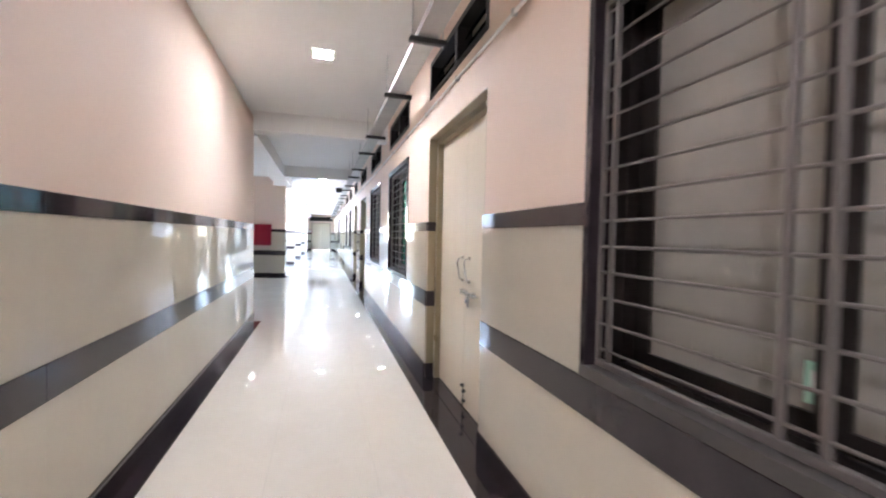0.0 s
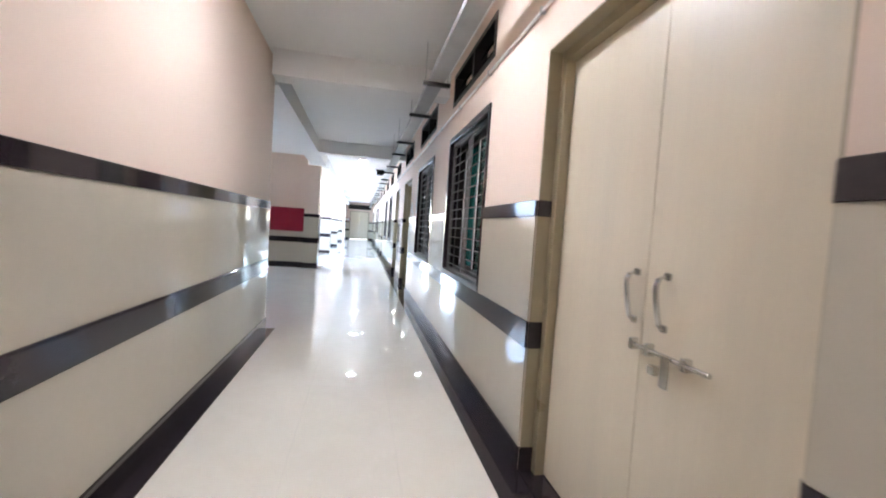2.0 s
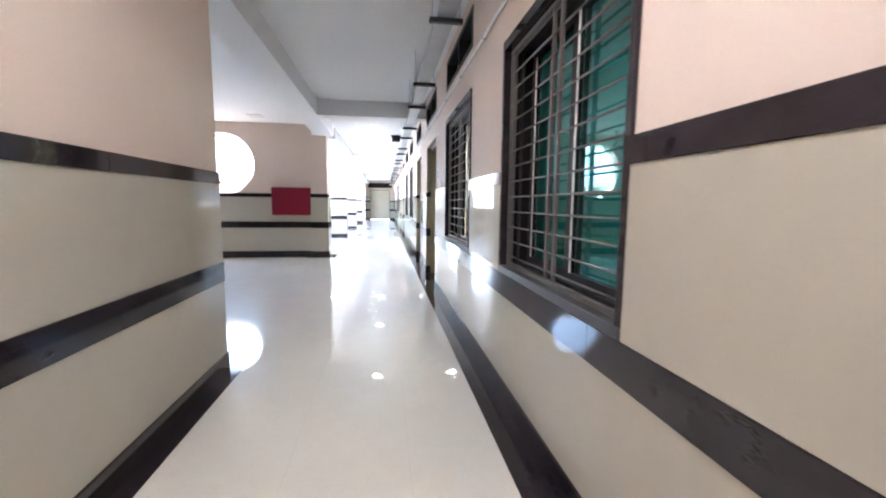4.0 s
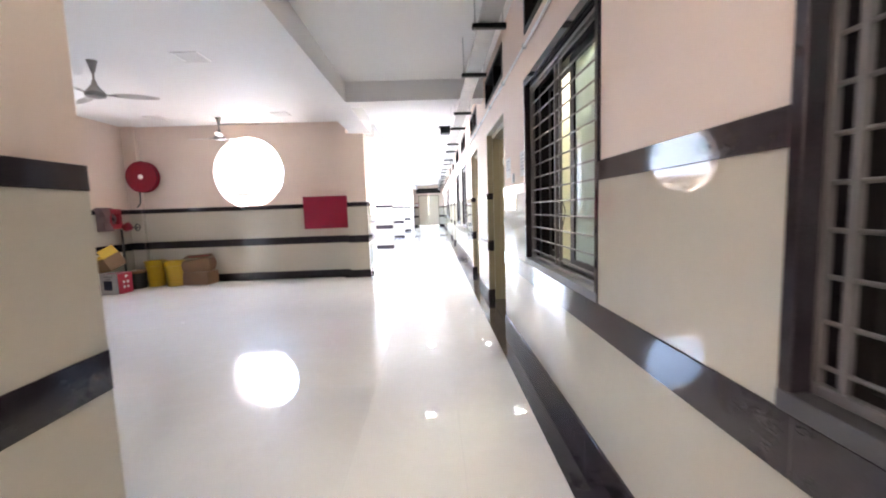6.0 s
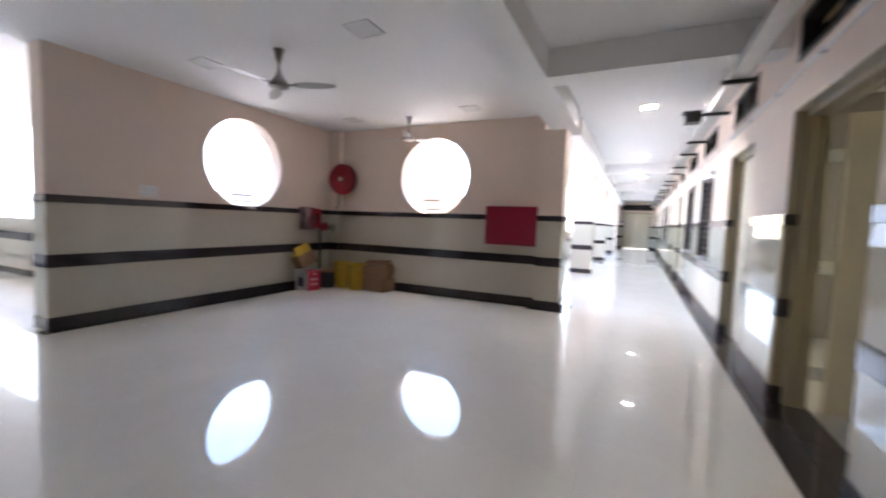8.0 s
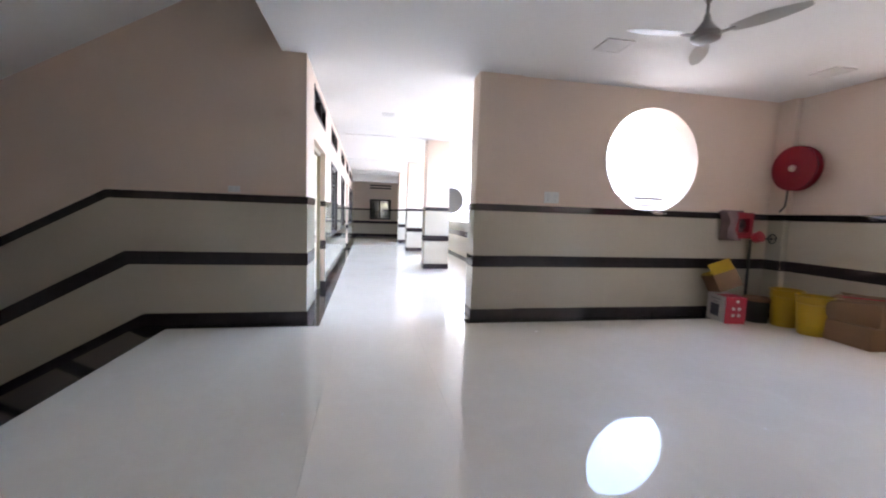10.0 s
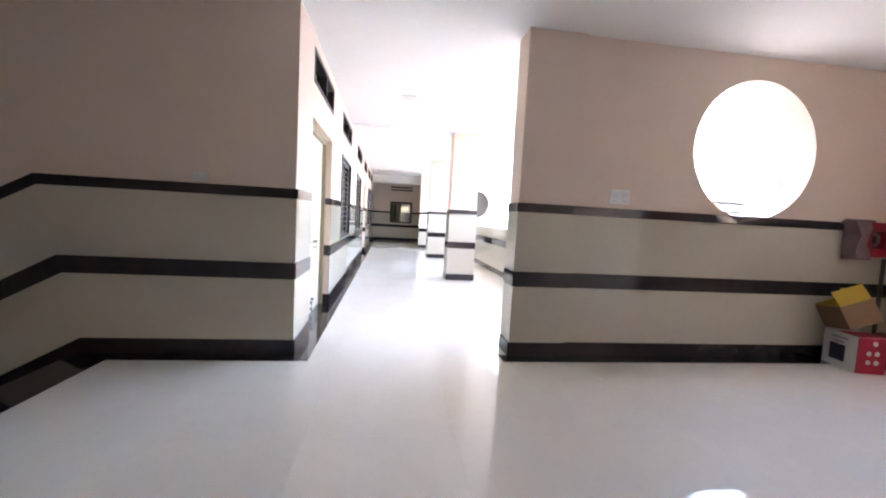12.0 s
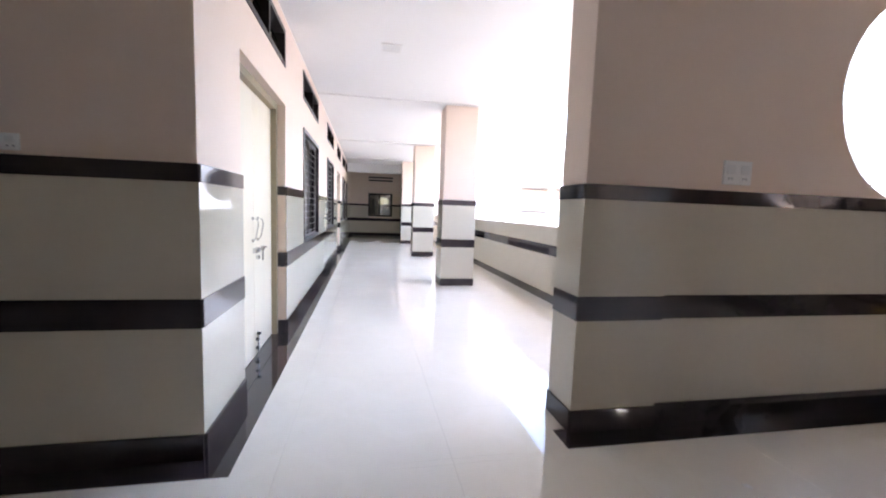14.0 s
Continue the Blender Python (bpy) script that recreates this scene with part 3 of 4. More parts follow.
def make_door(m, w, label, k, leaves="closed", lined=True):
    """A double leaf flush door in an enamelled frame, set back in its reveal."""
    d = thing("door_%d" % k, label, "door", m=m, kind="structure")
    f = 0.06
    bm = bmesh.new()
    for x0, x1, z0, z1 in ((0.012, f, 0.0, DZ), (w - f, w - 0.012, 0.0, DZ), (f, w - f, DZ - f, DZ)):
        box(bm, x0, x1, 0.075, 0.215, z0, z1)
    for x0, x1, z0, z1 in () if not lined else ((0.0005, 0.009, 0.0, DZ - 0.0005), (w - 0.009, w - 0.0005, 0.0, DZ - 0.0005), (0.009, w - 0.009, DZ - 0.009, DZ - 0.0005)):
        box(bm, x0, x1, 0.002, 0.075, z0, z1)
    for x0, x1, z0, z1 in ((f, f + 0.014, 0.0, DZ - f), (w - f - 0.014, w - f, 0.0, DZ - f), (f, w - f, DZ - f - 0.014, DZ - f)):
        box(bm, x0, x1, 0.165, 0.205, z0, z1)
    part("door_frame", bm, DOORFRAME, d, "olive beige enamelled frame")
    part("threshold", one_box(0.0, w, 0.0, 0.23, -0.01, 0.006), GRANITE, d, "dark granite threshold")
    if leaves == "none":
        return d
    mid = w * 0.52
    if leaves == "open":
        leaf = part("door_leaf", one_box(0.065, 0.103, 0.30, 0.30 + mid - f, 0.012, DZ - f - 0.006, 0.002, 1), DOOR, d)
        for z in (0.3, 1.12, 1.95):
            part("hinge", one_box(0.074, 0.094, 0.205, 0.305, z - 0.05, z + 0.05, 0.003, 1), STEEL, leaf, "steel butt hinge")
        return d
    for x0, x1 in ((f + 0.003, mid - 0.0015), (mid + 0.0015, w - f - 0.003)):
        leaf = part("door_leaf", one_box(x0, x1, 0.125, 0.163, 0.012, DZ - f - 0.006, 0.0025, 1), DOOR, d)
    lock = mid + 0.018
    for x in (lock - 0.066, lock + 0.092):
        bm = bmesh.new()
        strap(bm, x, 0.122, 1.12, ((0, 0.094), (0.018, 0.093), (0.036, 0.084), (0.046, 0.068), (0.047, 0.04), (0.041, 0.0), (0.033, -0.045), (0.024, -0.08), (0.012, -0.094), (0, -0.096)), 0.0105, 0.0035)
        ob = part("handle", bm, STEEL, d, "flat bowed steel pull handle", True)
        for dz in (-0.092, 0.092):
            part("foot_plate", one_box(x - 0.015, x + 0.015, 0.113, 0.126, 1.12 + dz - 0.013, 1.12 + dz + 0.013, 0.003, 1), STEEL, ob)
    bm = bmesh.new()
    tube(bm, ((lock - 0.05, 0.103, 0.94), (lock + 0.31, 0.103, 0.94)), 0.0085, 10)
    bolt = part("bolt", bm, STEEL, d, "long sliding steel door bolt", True)
    for x in (lock - 0.04, lock + 0.045, lock + 0.215):
        part("staple", one_box(x - 0.011, x + 0.011, 0.093, 0.125, 0.918, 0.962, 0.003, 1), STEEL, bolt)
    part("hasp", one_box(lock + 0.125, lock + 0.165, 0.088, 0.096, 0.835, 0.95, 0.004, 2), STEEL, bolt)
    part("eye", one_box(lock + 0.05, lock + 0.085, 0.1, 0.126, 0.855, 0.89, 0.004, 2), STEEL, bolt)
    bm = bmesh.new()
    tube(bm, ((lock + 0.035, 0.108, 0.03), (lock + 0.035, 0.108, 0.2)), 0.007, 8)
    foot = part("foot_bolt", bm, STEEL, d, "short steel bolt at the leaf's foot", True)
    for z in (0.07, 0.15):
        part("keeper", one_box(lock + 0.02, lock + 0.05, 0.1, 0.126, z - 0.012, z + 0.012, 0.003, 1), IRON, foot)
    bm = bmesh.new()
    lathe(bm, ((0.014, 0), (0.014, 0.02), (0.009, 0.03)), 12, pose(lock + 0.035, 0.115, 0.2, 90))
    part("knob", bm, IRON, foot, smooth=True)
    return d


wk, dk = 0, 0
for axis, row, parent in (("y", EAST, wall_east), ("x", SOUTH, wall_south)):
    for i, (kind, a, b) in enumerate(row):
        w = b - a
        m = place(axis, a, b)
        make_ventilator(m, w)
        if kind == "w":
            wk += 1
            half = w * 0.52
            if axis == "y" and i == 2:
                panes = ((0.055, half + 0.03, 0.10, GLASS_T, "teal reflecting glass"), (half - 0.02, w - 0.055, 0.065, GLASS_T, "teal reflecting glass"))
                lab = "teal glazed sliding window behind a grey grille"
            elif axis == "y" and i == 3:
                panes = ((half - 0.04, w - 0.055, 0.065, GLASS_F, "frosted pale green glass"), (0.055, 0.30, 0.11, GLASS_D, "dark glass"))
                lab = "half-open sliding window behind a grey grille"
            else:
                panes = ((0.055, half + 0.03, 0.10, GLASS, "grey reflecting glass"), (half - 0.02, w - 0.055, 0.065, GLASS, "grey reflecting glass"))
                lab = "grey glazed sliding window behind a painted grille"
            make_window(m, w, panes, lab, wk)
        else:
            dk += 1
            make_door(m, w, "cream double-leaf flush door with steel bolts" if (axis, i) != ("y", 4) else "open cream door in an olive beige frame", dk,
                      "open" if (axis, i) == ("y", 4) else "closed", axis == "y")
            jambs(parent, axis, XR if axis == "y" else YS, 0.078 if axis == "y" else -0.078, a, b)

dado(wall_east, "y", XR, -1, -7.5, END1, EAST)
dado(wall_west, "y", XL, 1, -7.5, 7.19)
dado_return(wall_west, "x", 7.19, 1, XL - 0.2, XL)
dado(wall_north, "x", YN, -1, -5.55, -1.39)
dado(wall_lobby, "y", XW, 1, 10.05, 14.03)
dado_return(corner_pier, "x", 14.03, -1, XW, -5.55)
dado_return(corner_pier, "y", -5.55, 1, 14.03, YN)
dado_return(pier_w, "y", XW + 0.03, 1, 9.47, 10.05)
dado_return(pier_w, "x", 9.48, -1, XW - 0.27, XW + 0.04)
dado_return(pier, "x", 13.95, -1, -1.40, -1.0)
dado_return(pier, "y", -1.01, 1, 13.94, 14.45)
dado(wall_stair, "y", XW + 0.03, 1, 5.66, YS + 0.01)
dado(wall_south, "x", YS, 1, END2, XW + 0.03, SOUTH)
dado(wall_end_side, "y", -1.10, 1, 35.2, END1)
dado(wall_end, "x", END1, -1, -1.08, XR, [("d", -0.82, 0.80)])
dado(wall_far, "y", END2, 1, YS, 10.1, [("w", 8.28, 9.43)])
dado(wall_side, "x", 10.1, -1, END2, -19.75)

# dado pieces that follow the stair's slope
SL = 0.55
for z0, z1, mat, proud, name in ROWS:
    bm = bmesh.new()
    k0, k1 = 5.66 - 0.243 * (z0 - 0.14), 5.66 - 0.243 * (z1 - 0.14)
    low = 1.7
    pts = [(k0, z0), (k1, z1), (low, z1 - SL * (k1 - low)), (low, z0 - SL * (k0 - low))]
    va = [bm.verts.new((XW + 0.03, y, z)) for y, z in pts]
    vb = [bm.verts.new((XW + 0.03 + proud, y, z)) for y, z in pts]
    bm.faces.new(va)
    bm.faces.new(vb[::-1])
    for i in range(4):
        j = (i + 1) % 4
        bm.faces.new((va[i], va[j], vb[j], vb[i]))
    part(name, bm, mat, wall_stair)
    if z0 < 1.5:
        bm = bmesh.new()
        va = [bm.verts.new((XW + 0.03, y, z)) for y, z in ((5.66, z0), (5.66, z1), (k1, z1), (k0, z0))]
        vb = [bm.verts.new((XW + 0.03 + proud, v.co.y, v.co.z)) for v in va]
        if abs(k1 - 5.66) > 1e-4 and z0 >= 0.14:
            bm.faces.new(va)
            bm.faces.new(vb[::-1])
            for i in range(4):
                j = (i + 1) % 4
                if (va[i].co - va[j].co).length > 1e-5:
                    bm.faces.new((va[i], va[j], vb[j], vb[i]))
            part(name, bm, mat, wall_stair)
        else:
            bm.free()

# ---- lamps in the ceilings ----
def led_panel(x, y, size, mat, label, z=CZ):
    p = thing("ceiling_light", label, "ceiling light", "square ceiling lights", pose(x, y, z))
    s = size / 2
    bm = bmesh.new()
    for x0, x1, y0, y1 in ((-s, s, -s, -s + 0.018), (-s, s, s - 0.018, s), (-s, -s + 0.018, -s + 0.018, s - 0.018), (s - 0.018, s, -s + 0.018, s - 0.018)):
        box(bm, x0, x1, y0, y1, -0.012, 0.004)
    part("frame", bm, PVC, p)
    part("diffuser", one_box(-s + 0.018, s - 0.018, -s + 0.018, s - 0.018, -0.008, 0.004), mat, p)
    return p


# -4.57 and 0.0 are out of view, added at the row's spacing for fill light
for y in (-4.57, 0.0, 4.57, 14.1, 18.6, 23.2):
    led_panel(0.12, y, 0.21, LAMP, "small lit square ceiling light")
for x, y in ((-2.37, 10.58), (-2.39, 13.36), (-4.67, 10.58), (-4.66, 13.38)):
    led_panel(x, y, 0.30, UNLIT, "unlit square light panel in the lobby ceiling")
led_panel(-8.4, 8.47, 0.23, UNLIT, "unlit square light panel in the corridor ceiling")
led_panel(2.0, 9.2, 0.4, LAMP_ROOM, "lit square light panel inside the room")
# unseen panel, added to brighten the open door's room
led_panel(2.9, 12.0, 0.4, LAMP_ROOM, "lit square light panel inside the room")


# ---- ceiling fans ----
def ceiling_fan(x, y, turn, drop):
    f = thing("ceiling_fan", "brown-grey three-blade ceiling fan on a short rod", "fan", "lobby ceiling fans", pose(x, y, CZ, 0, 0, turn))
    bm = bmesh.new()
    lathe(bm, ((0.02, -0.13), (0.045, -0.03), (0.055, 0.0)), 24)
    part("canopy", bm, FAN, f, smooth=True)
    bm = bmesh.new()
    tube(bm, ((0, 0, -0.1), (0, 0, -drop + 0.05)), 0.011, 12)
    part("rod", bm, FAN, f, smooth=True)
    bm = bmesh.new()
    lathe(bm, ((0.05, -drop - 0.075), (0.098, -drop - 0.06), (0.105, -drop - 0.02), (0.06, -drop + 0.03), (0.028, -drop + 0.075), (0.02, -drop + 0.12)), 28)
    part("motor", bm, FAN, f, smooth=True)
    for k in range(3):
        bm = bmesh.new()
        rows = []
        for i in range(9):
            u = i / 8
            r = 0.17 + 0.45 * u
            w = 0.042 + 0.026 * math.sin(math.pi * min(1, u * 1.15))
            if i == 8:
                w *= 0.55
            t = radians(9)
            rows.append([(r, -w, -drop - 0.035 + w * math.sin(t)), (r, w, -drop - 0.035 - w * math.sin(t))])
        for dz in (0, 0.005):
            vs = [[bm.verts.new((p[0], p[1], p[2] + dz)) for p in q] for q in rows]
            for q, w in zip(vs, vs[1:]):
                bm.faces.new((q[0], w[0], w[1], q[1]))
        bmesh.ops.transform(bm, matrix=pose(0, 0, 0, 0, 0, 120 * k), verts=bm.verts)
        blade = part("blade", bm, BLADE, f)
        arm = one_box(0.08, 0.2, -0.02, 0.02, -drop - 0.04, -drop - 0.032, 0.002, 1)
        bmesh.ops.transform(arm, matrix=pose(0, 0, 0, 0, 0, 120 * k), verts=arm.verts)
        part("blade_arm", arm, FAN, blade)


ceiling_fan(-3.52, 10.62, 24, 0.34)
ceiling_fan(-3.60, 13.5, 55, 0.34)

# ---- cable tray on hangers, conduit ----
tray = thing("cable_tray", "galvanised cable tray hung under the ceiling", "cable tray")
bm = bmesh.new()
box(bm, 0.755, 0.905, -2.9, END1 - 0.1, 2.775, 2.778)
box(bm, 0.755, 0.758, -2.9, END1 - 0.1, 2.778, 2.825)
box(bm, 0.902, 0.905, -2.9, END1 - 0.1, 2.778, 2.825)
part("channel", bm, GALV, tray)
bm = bmesh.new()
for k, x in enumerate((0.785, 0.81, 0.84, 0.865)):
    tube(bm, [(x + 0.006 * math.sin(i * 1.7 + k), -2.9 + i * 2.0, 2.79) for i in range(21)], 0.009, 6)
part("cables", bm, RUBBER, tray, "bundle of black cables")
for k in range(-6, 20):
    y = 6.13 + 2.94 * (k // 2) + 1.18 * (k % 2)
    hg = thing("tray_hanger", "dark steel hanger bar on two threaded rods", "hanger", "cable tray hangers", pose(0, y, 0))
    bm = bmesh.new()
    box(bm, 0.70, 0.97, -0.02, 0.02, 2.74, 2.743)
    box(bm, 0.70, 0.97, -0.022, -0.019, 2.74, 2.775)
    box(bm, 0.70, 0.97, 0.019, 0.022, 2.74, 2.775)
    part("bar", bm, IRON, hg)
    for x in (0.722, 0.945):
        bm = bmesh.new()
        tube(bm, ((x, 0, 2.72), (x, 0, CZ + 0.005)), 0.004, 6)
        part("rod", bm, GALV, hg)
jb = thing("junction_box", "grey cable junction box under the tray", "junction box")
part("body", one_box(0.52, 0.70, 13.25, 13.45, 2.70, 2.82, 0.01), IRON, jb)
part("lid", one_box(0.49, 0.71, 13.24, 13.46, 2.82, 2.832, 0.004, 1), IRON, jb)
bm = bmesh.new()
tube(bm, [(1.098, -2.9 + 0.5 * i, 2.575 + 0.003 * math.sin(i * 2.1)) for i in range(60)], 0.011, 8)
conduit = thing("conduit", "thin white conduit clipped along the wall", "conduit")
part("pipe", bm, PVC, conduit, smooth=True)
for k in range(30):
    part("clip", one_box(1.083, 1.116, -2.4 + k * 0.95, -2.38 + k * 0.95, 2.557, 2.593, 0.002, 1), GALV, conduit)

# ---- lobby things ----
panel = thing("fire_cabinet", "flat crimson covered fire cabinet on the lobby wall", "fire cabinet", m=pose(-1.845, YN, 1.335))
part("body", one_box(-0.43, 0.43, -0.15, -0.018, -0.315, 0.315, 0.006), RED, panel)
part("cover", one_box(-0.44, 0.44, -0.18, -0.145, -0.325, 0.325, 0.012, 3), REDSOFT, panel, "taut crimson cover")
part("lace", one_box(-0.10, 0.10, -0.184, -0.178, -0.285, -0.278), RUBBER, panel)

reel = thing("fire_hose_reel", "red fire hose reel with a pale hub", "hose reel", m=pose(-5.40, 14.03, 2.155))
bm = bmesh.new()
lathe(bm, ((0.02, 0.128), (0.285, 0.128), (0.297, 0.118), (0.304, 0.124), (0.306, 0.136), (0.298, 0.142), (0.28, 0.138), (0.09, 0.138), (0.07, 0.146), (0.02, 0.146)), 56, pose(0, 0, 0, 90))
part("front_disc", bm, RED, reel, smooth=True)
bm = bmesh.new()
lathe(bm, ((0.30, 0.0), (0.305, 0.006), (0.295, 0.014)), 48, pose(0, -0.02, 0, 90))
part("back_disc", bm, RED, reel, smooth=True)
bm = bmesh.new()
tube(bm, [(0.25 * math.cos(a * math.tau / 24), -0.04 - 0.082 * a / 96, 0.25 * math.sin(a * math.tau / 24)) for a in range(97)], 0.012, 6)
part("hose_coil", bm, RUBBER, reel, "coiled black rubber hose", True)
bm = bmesh.new()
lathe(bm, ((0.048, 0.0), (0.045, 0.02), (0.02, 0.03)), 24, pose(0, -0.144, 0, 90))
part("hub", bm, PVC, reel, "pale round hub", True)
part("wall_bracket", one_box(-0.05, 0.05, -0.02, 0.115, -0.06, 0.06, 0.004, 1), RED, reel)
bm = bmesh.new()
tube(bm, [(-0.1, -0.07, -0.26), (-0.1, -0.07, -0.42), (-0.12, -0.06, -0.52), (-0.2, -0.05, -0.6)], 0.012, 8)
part("hose_tail", bm, RUBBER, reel, "black hose hanging from the reel", True)

hyd = thing("hydrant_valve", "dark red fire hydrant box with a coiled hose", "hydrant", m=pose(XW + 0.0, 13.38, 1.34))
part("back_plate", one_box(0.012, 0.05, -0.2, 0.16, -0.22, 0.22, 0.008), CLOTH, hyd, "dull pinkish grey back plate")
bm = bmesh.new()
for x0, x1, y0, y1, z0, z1 in ((0.05, 0.17, -0.1, -0.03, -0.18, 0.19), (0.05, 0.17, 0.15, 0.21, -0.18, 0.19), (0.05, 0.17, -0.03, 0.15, 0.10, 0.19), (0.05, 0.17, -0.03, 0.15, -0.18, -0.09)):
    box(bm, x0, x1, y0, y1, z0, z1)
part("body", bm, RED, hyd)
# the hole's inner shade is put in as a black plate
part("recess", one_box(0.05, 0.08, -0.03, 0.15, -0.09, 0.10), RUBBER, hyd, "black plate standing for the recess's shade")
bm = bmesh.new()
tube(bm, [(0.12, 0.06 + 0.055 * math.cos(a * math.tau / 20), 0.005 + 0.065 * math.sin(a * math.tau / 20)) for a in range(21)], 0.018, 8)
part("hose_coil", bm, CLOTH, hyd, "pale coiled canvas hose", True)
bm = bmesh.new()
box(bm, 0.05, 0.19, -0.22, -0.09, -0.2, 0.2)
bmesh.ops.subdivide_edges(bm, edges=list(bm.edges), cuts=4, use_grid_fill=True)
rc = random.Random(8)
for v in bm.verts:
    v.co.y += 0.03 * math.sin(v.co.z * 23) + rc.uniform(-0.008, 0.008)
    v.co.x += 0.025 * math.sin(v.co.z * 17 + v.co.y * 20)
    v.co.z += rc.uniform(-0.012, 0.012)
part("draped_cloth", bm, CLOTH, hyd, "crumpled dull pink cloth", True)
bm = bmesh.new()
lathe(bm, ((0.075, 0.0), (0.08, 0.09), (0.05, 0.1)), 20, pose(0.18, 0.25, -0.17, 0, 70))
part("valve_body", bm, RED, hyd, smooth=True)
bm = bmesh.new()
ring = [(0.34, 0.36 + 0.065 * math.cos(a * math.tau / 20), -0.17 + 0.065 * math.sin(a * math.tau / 20)) for a in range(21)]
tube(bm, ring, 0.011, 8)
for a in range(3):
    tube(bm, ((0.34, 0.36, -0.17), ring[a * 7 if a < 2 else 13]), 0.007, 6)
tube(bm, ((0.25, 0.30, -0.17), (0.345, 0.362, -0.17)), 0.012, 8)
part("hand_wheel", bm, IRON, hyd, "dark hand wheel", True)
bm = bmesh.new()
tube(bm, ((0.07, 0.3, -0.2), (0.07, 0.3, -1.34)), 0.02, 12)
part("riser_pipe", bm, IRON, hyd, "dark riser pipe", True)


def open_box(bm, x0, x1, y0, y1, z0, z1, t=0.006):
    box(bm, x0, x1, y0, y1, z0, z0 + t)
    for a in ((x0, x0 + t, y0, y1), (x1 - t, x1, y0, y1), (x0 + t, x1 - t, y0, y0 + t), (x0 + t, x1 - t, y1 - t, y1)):
        box(bm, *a, z0 + t, z1)


def carton(x, y, z, w, d, h, turn, label, flaps=True):
    """A cardboard carton with softened corners and a tape strip; flaps stand up a little where it is open."""
    c = thing("carton", label, "carton", "cartons in the lobby corner", pose(x, y, z, 0, 0, turn))
    bm = bmesh.new()
    box(bm, -w / 2, w / 2, -d / 2, d / 2, 0, h)
    bmesh.ops.subdivide_edges(bm, edges=list(bm.edges), cuts=3, use_grid_fill=True)
    for v in bm.verts:
        k = 1 - (2 * v.co.z / h - 1) ** 2
        swell = 0.026 if flaps else 0.004
        v.co.x += math.copysign(swell * k, v.co.x) if abs(v.co.x) > w * 0.45 else 0
        v.co.y += math.copysign(swell * k, v.co.y) if abs(v.co.y) > d * 0.45 else 0
        if flaps and v.co.z > h * 0.9:
            v.co.z += 0.02 * math.sin(v.co.x * 9) - 0.012 * abs(v.co.y) * 8
    part("body", bm, CARD, c, smooth=True)
    part("tape", one_box(-w / 2 - 0.001, w / 2 + 0.001, -0.024, 0.024, h + 0.001, h + 0.003) if not flaps else one_box(-0.02, 0.02, -d / 2 - 0.015, -d / 2 - 0.0125, h * 0.3, h * 0.7), CARD, c)
    if flaps:
        for sy, ang in ((1, 14), (-1, -22)):
            fb = one_box(-w / 2, w / 2, 0, sy * d * 0.46, 0, 0.005) if sy > 0 else one_box(-w / 2, w / 2, sy * d * 0.46, 0, 0, 0.005)
            bmesh.ops.transform(fb, matrix=pose(0, -sy * d / 2, h + 0.012, sy * abs(ang), 0, 0), verts=fb.verts)
            part("flap", fb, CARD, c)
    return c


def bin_bucket(x, y, h, r, turn):
    b = thing("waste_bin", "yellow plastic waste bin standing on the floor", "bin", "yellow bins in the lobby corner", pose(x, y, 0, 0, 0, turn))
    bm = bmesh.new()
    lathe(bm, ((r * 0.78, 0.0), (r * 0.8, 0.01), (r, h - 0.02), (r * 1.06, h - 0.02), (r * 1.07, h), (r * 0.97, h), (r * 0.77, 0.02)), 32)
    part("body", bm, YELLOW, b, smooth=True)
    bm = bmesh.new()
    lathe(bm, ((r * 0.98, h * 0.8), (r * 1.02, h * 0.81), (r * 1.02, h * 0.83), (r * 0.98, h * 0.84)), 32)
    part("rim_band", bm, YELLOW, b, smooth=True)


# printed carton with an open yellow-lined carton tilted on it
pc = thing("printed_carton", "white and red printed carton with a dark picture", "carton", m=pose(-5.50, 13.12, 0, 0, 0, -13))
part("body", one_box(-0.2, 0.2, -0.14, 0.14, 0, 0.37, 0.005, 2), PRINT_W, pc)
part("red_side", one_box(0.194, 0.203, -0.138, 0.138, 0.003, 0.367, 0.002, 1), PRINT_R, pc, "red printed side")
part("red_top", one_box(-0.05, 0.197, -0.137, 0.137, 0.367, 0.3715), PRINT_R, pc, "red printed top")
part("picture", one_box(-0.11, 0.07, -0.1425, -0.138, 0.07, 0.24), PRINT_B, pc, "dark navy picture")
for x0, x1, z in ((-0.06, 0.05, 0.262), (-0.1, 0.09, 0.305)):
    part("print_bar", one_box(x0, x1, -0.1425, -0.139, z, z + 0.014), INK, pc, "grey printed bar")
for dy, z in ((-0.03, 0.12), (0.045, 0.12), (-0.03, 0.21), (0.045, 0.21), (0.02, 0.31)):
    bm = bmesh.new()
    lathe(bm, ((0.0, 0.002), (0.024, 0.002), (0.024, 0.0)), 14, pose(0.2025, dy, z, 0, 90))
    part("print_mark", bm, PRINT_W, pc, "round white printed mark")
oc = thing("open_carton", "open brown carton with yellow lining tilted on a printed carton", "carton", "cartons in the lobby corner", pose(-5.50, 13.08, 0.462, 24, -8, -22))
bm = bmesh.new()
open_box(bm, -0.19, 0.19, -0.15, 0.15, 0, 0.24)
part("body", bm, CARD, oc)
bm = bmesh.new()
open_box(bm, -0.182, 0.182, -0.142, 0.142, 0.008, 0.262, 0.005)
part("lining", bm, YELLOW, oc, "yellow inner lining")
fb = one_box(-0.006, 0, -0.142, 0.142, 0, 0.15, 0.002, 1)
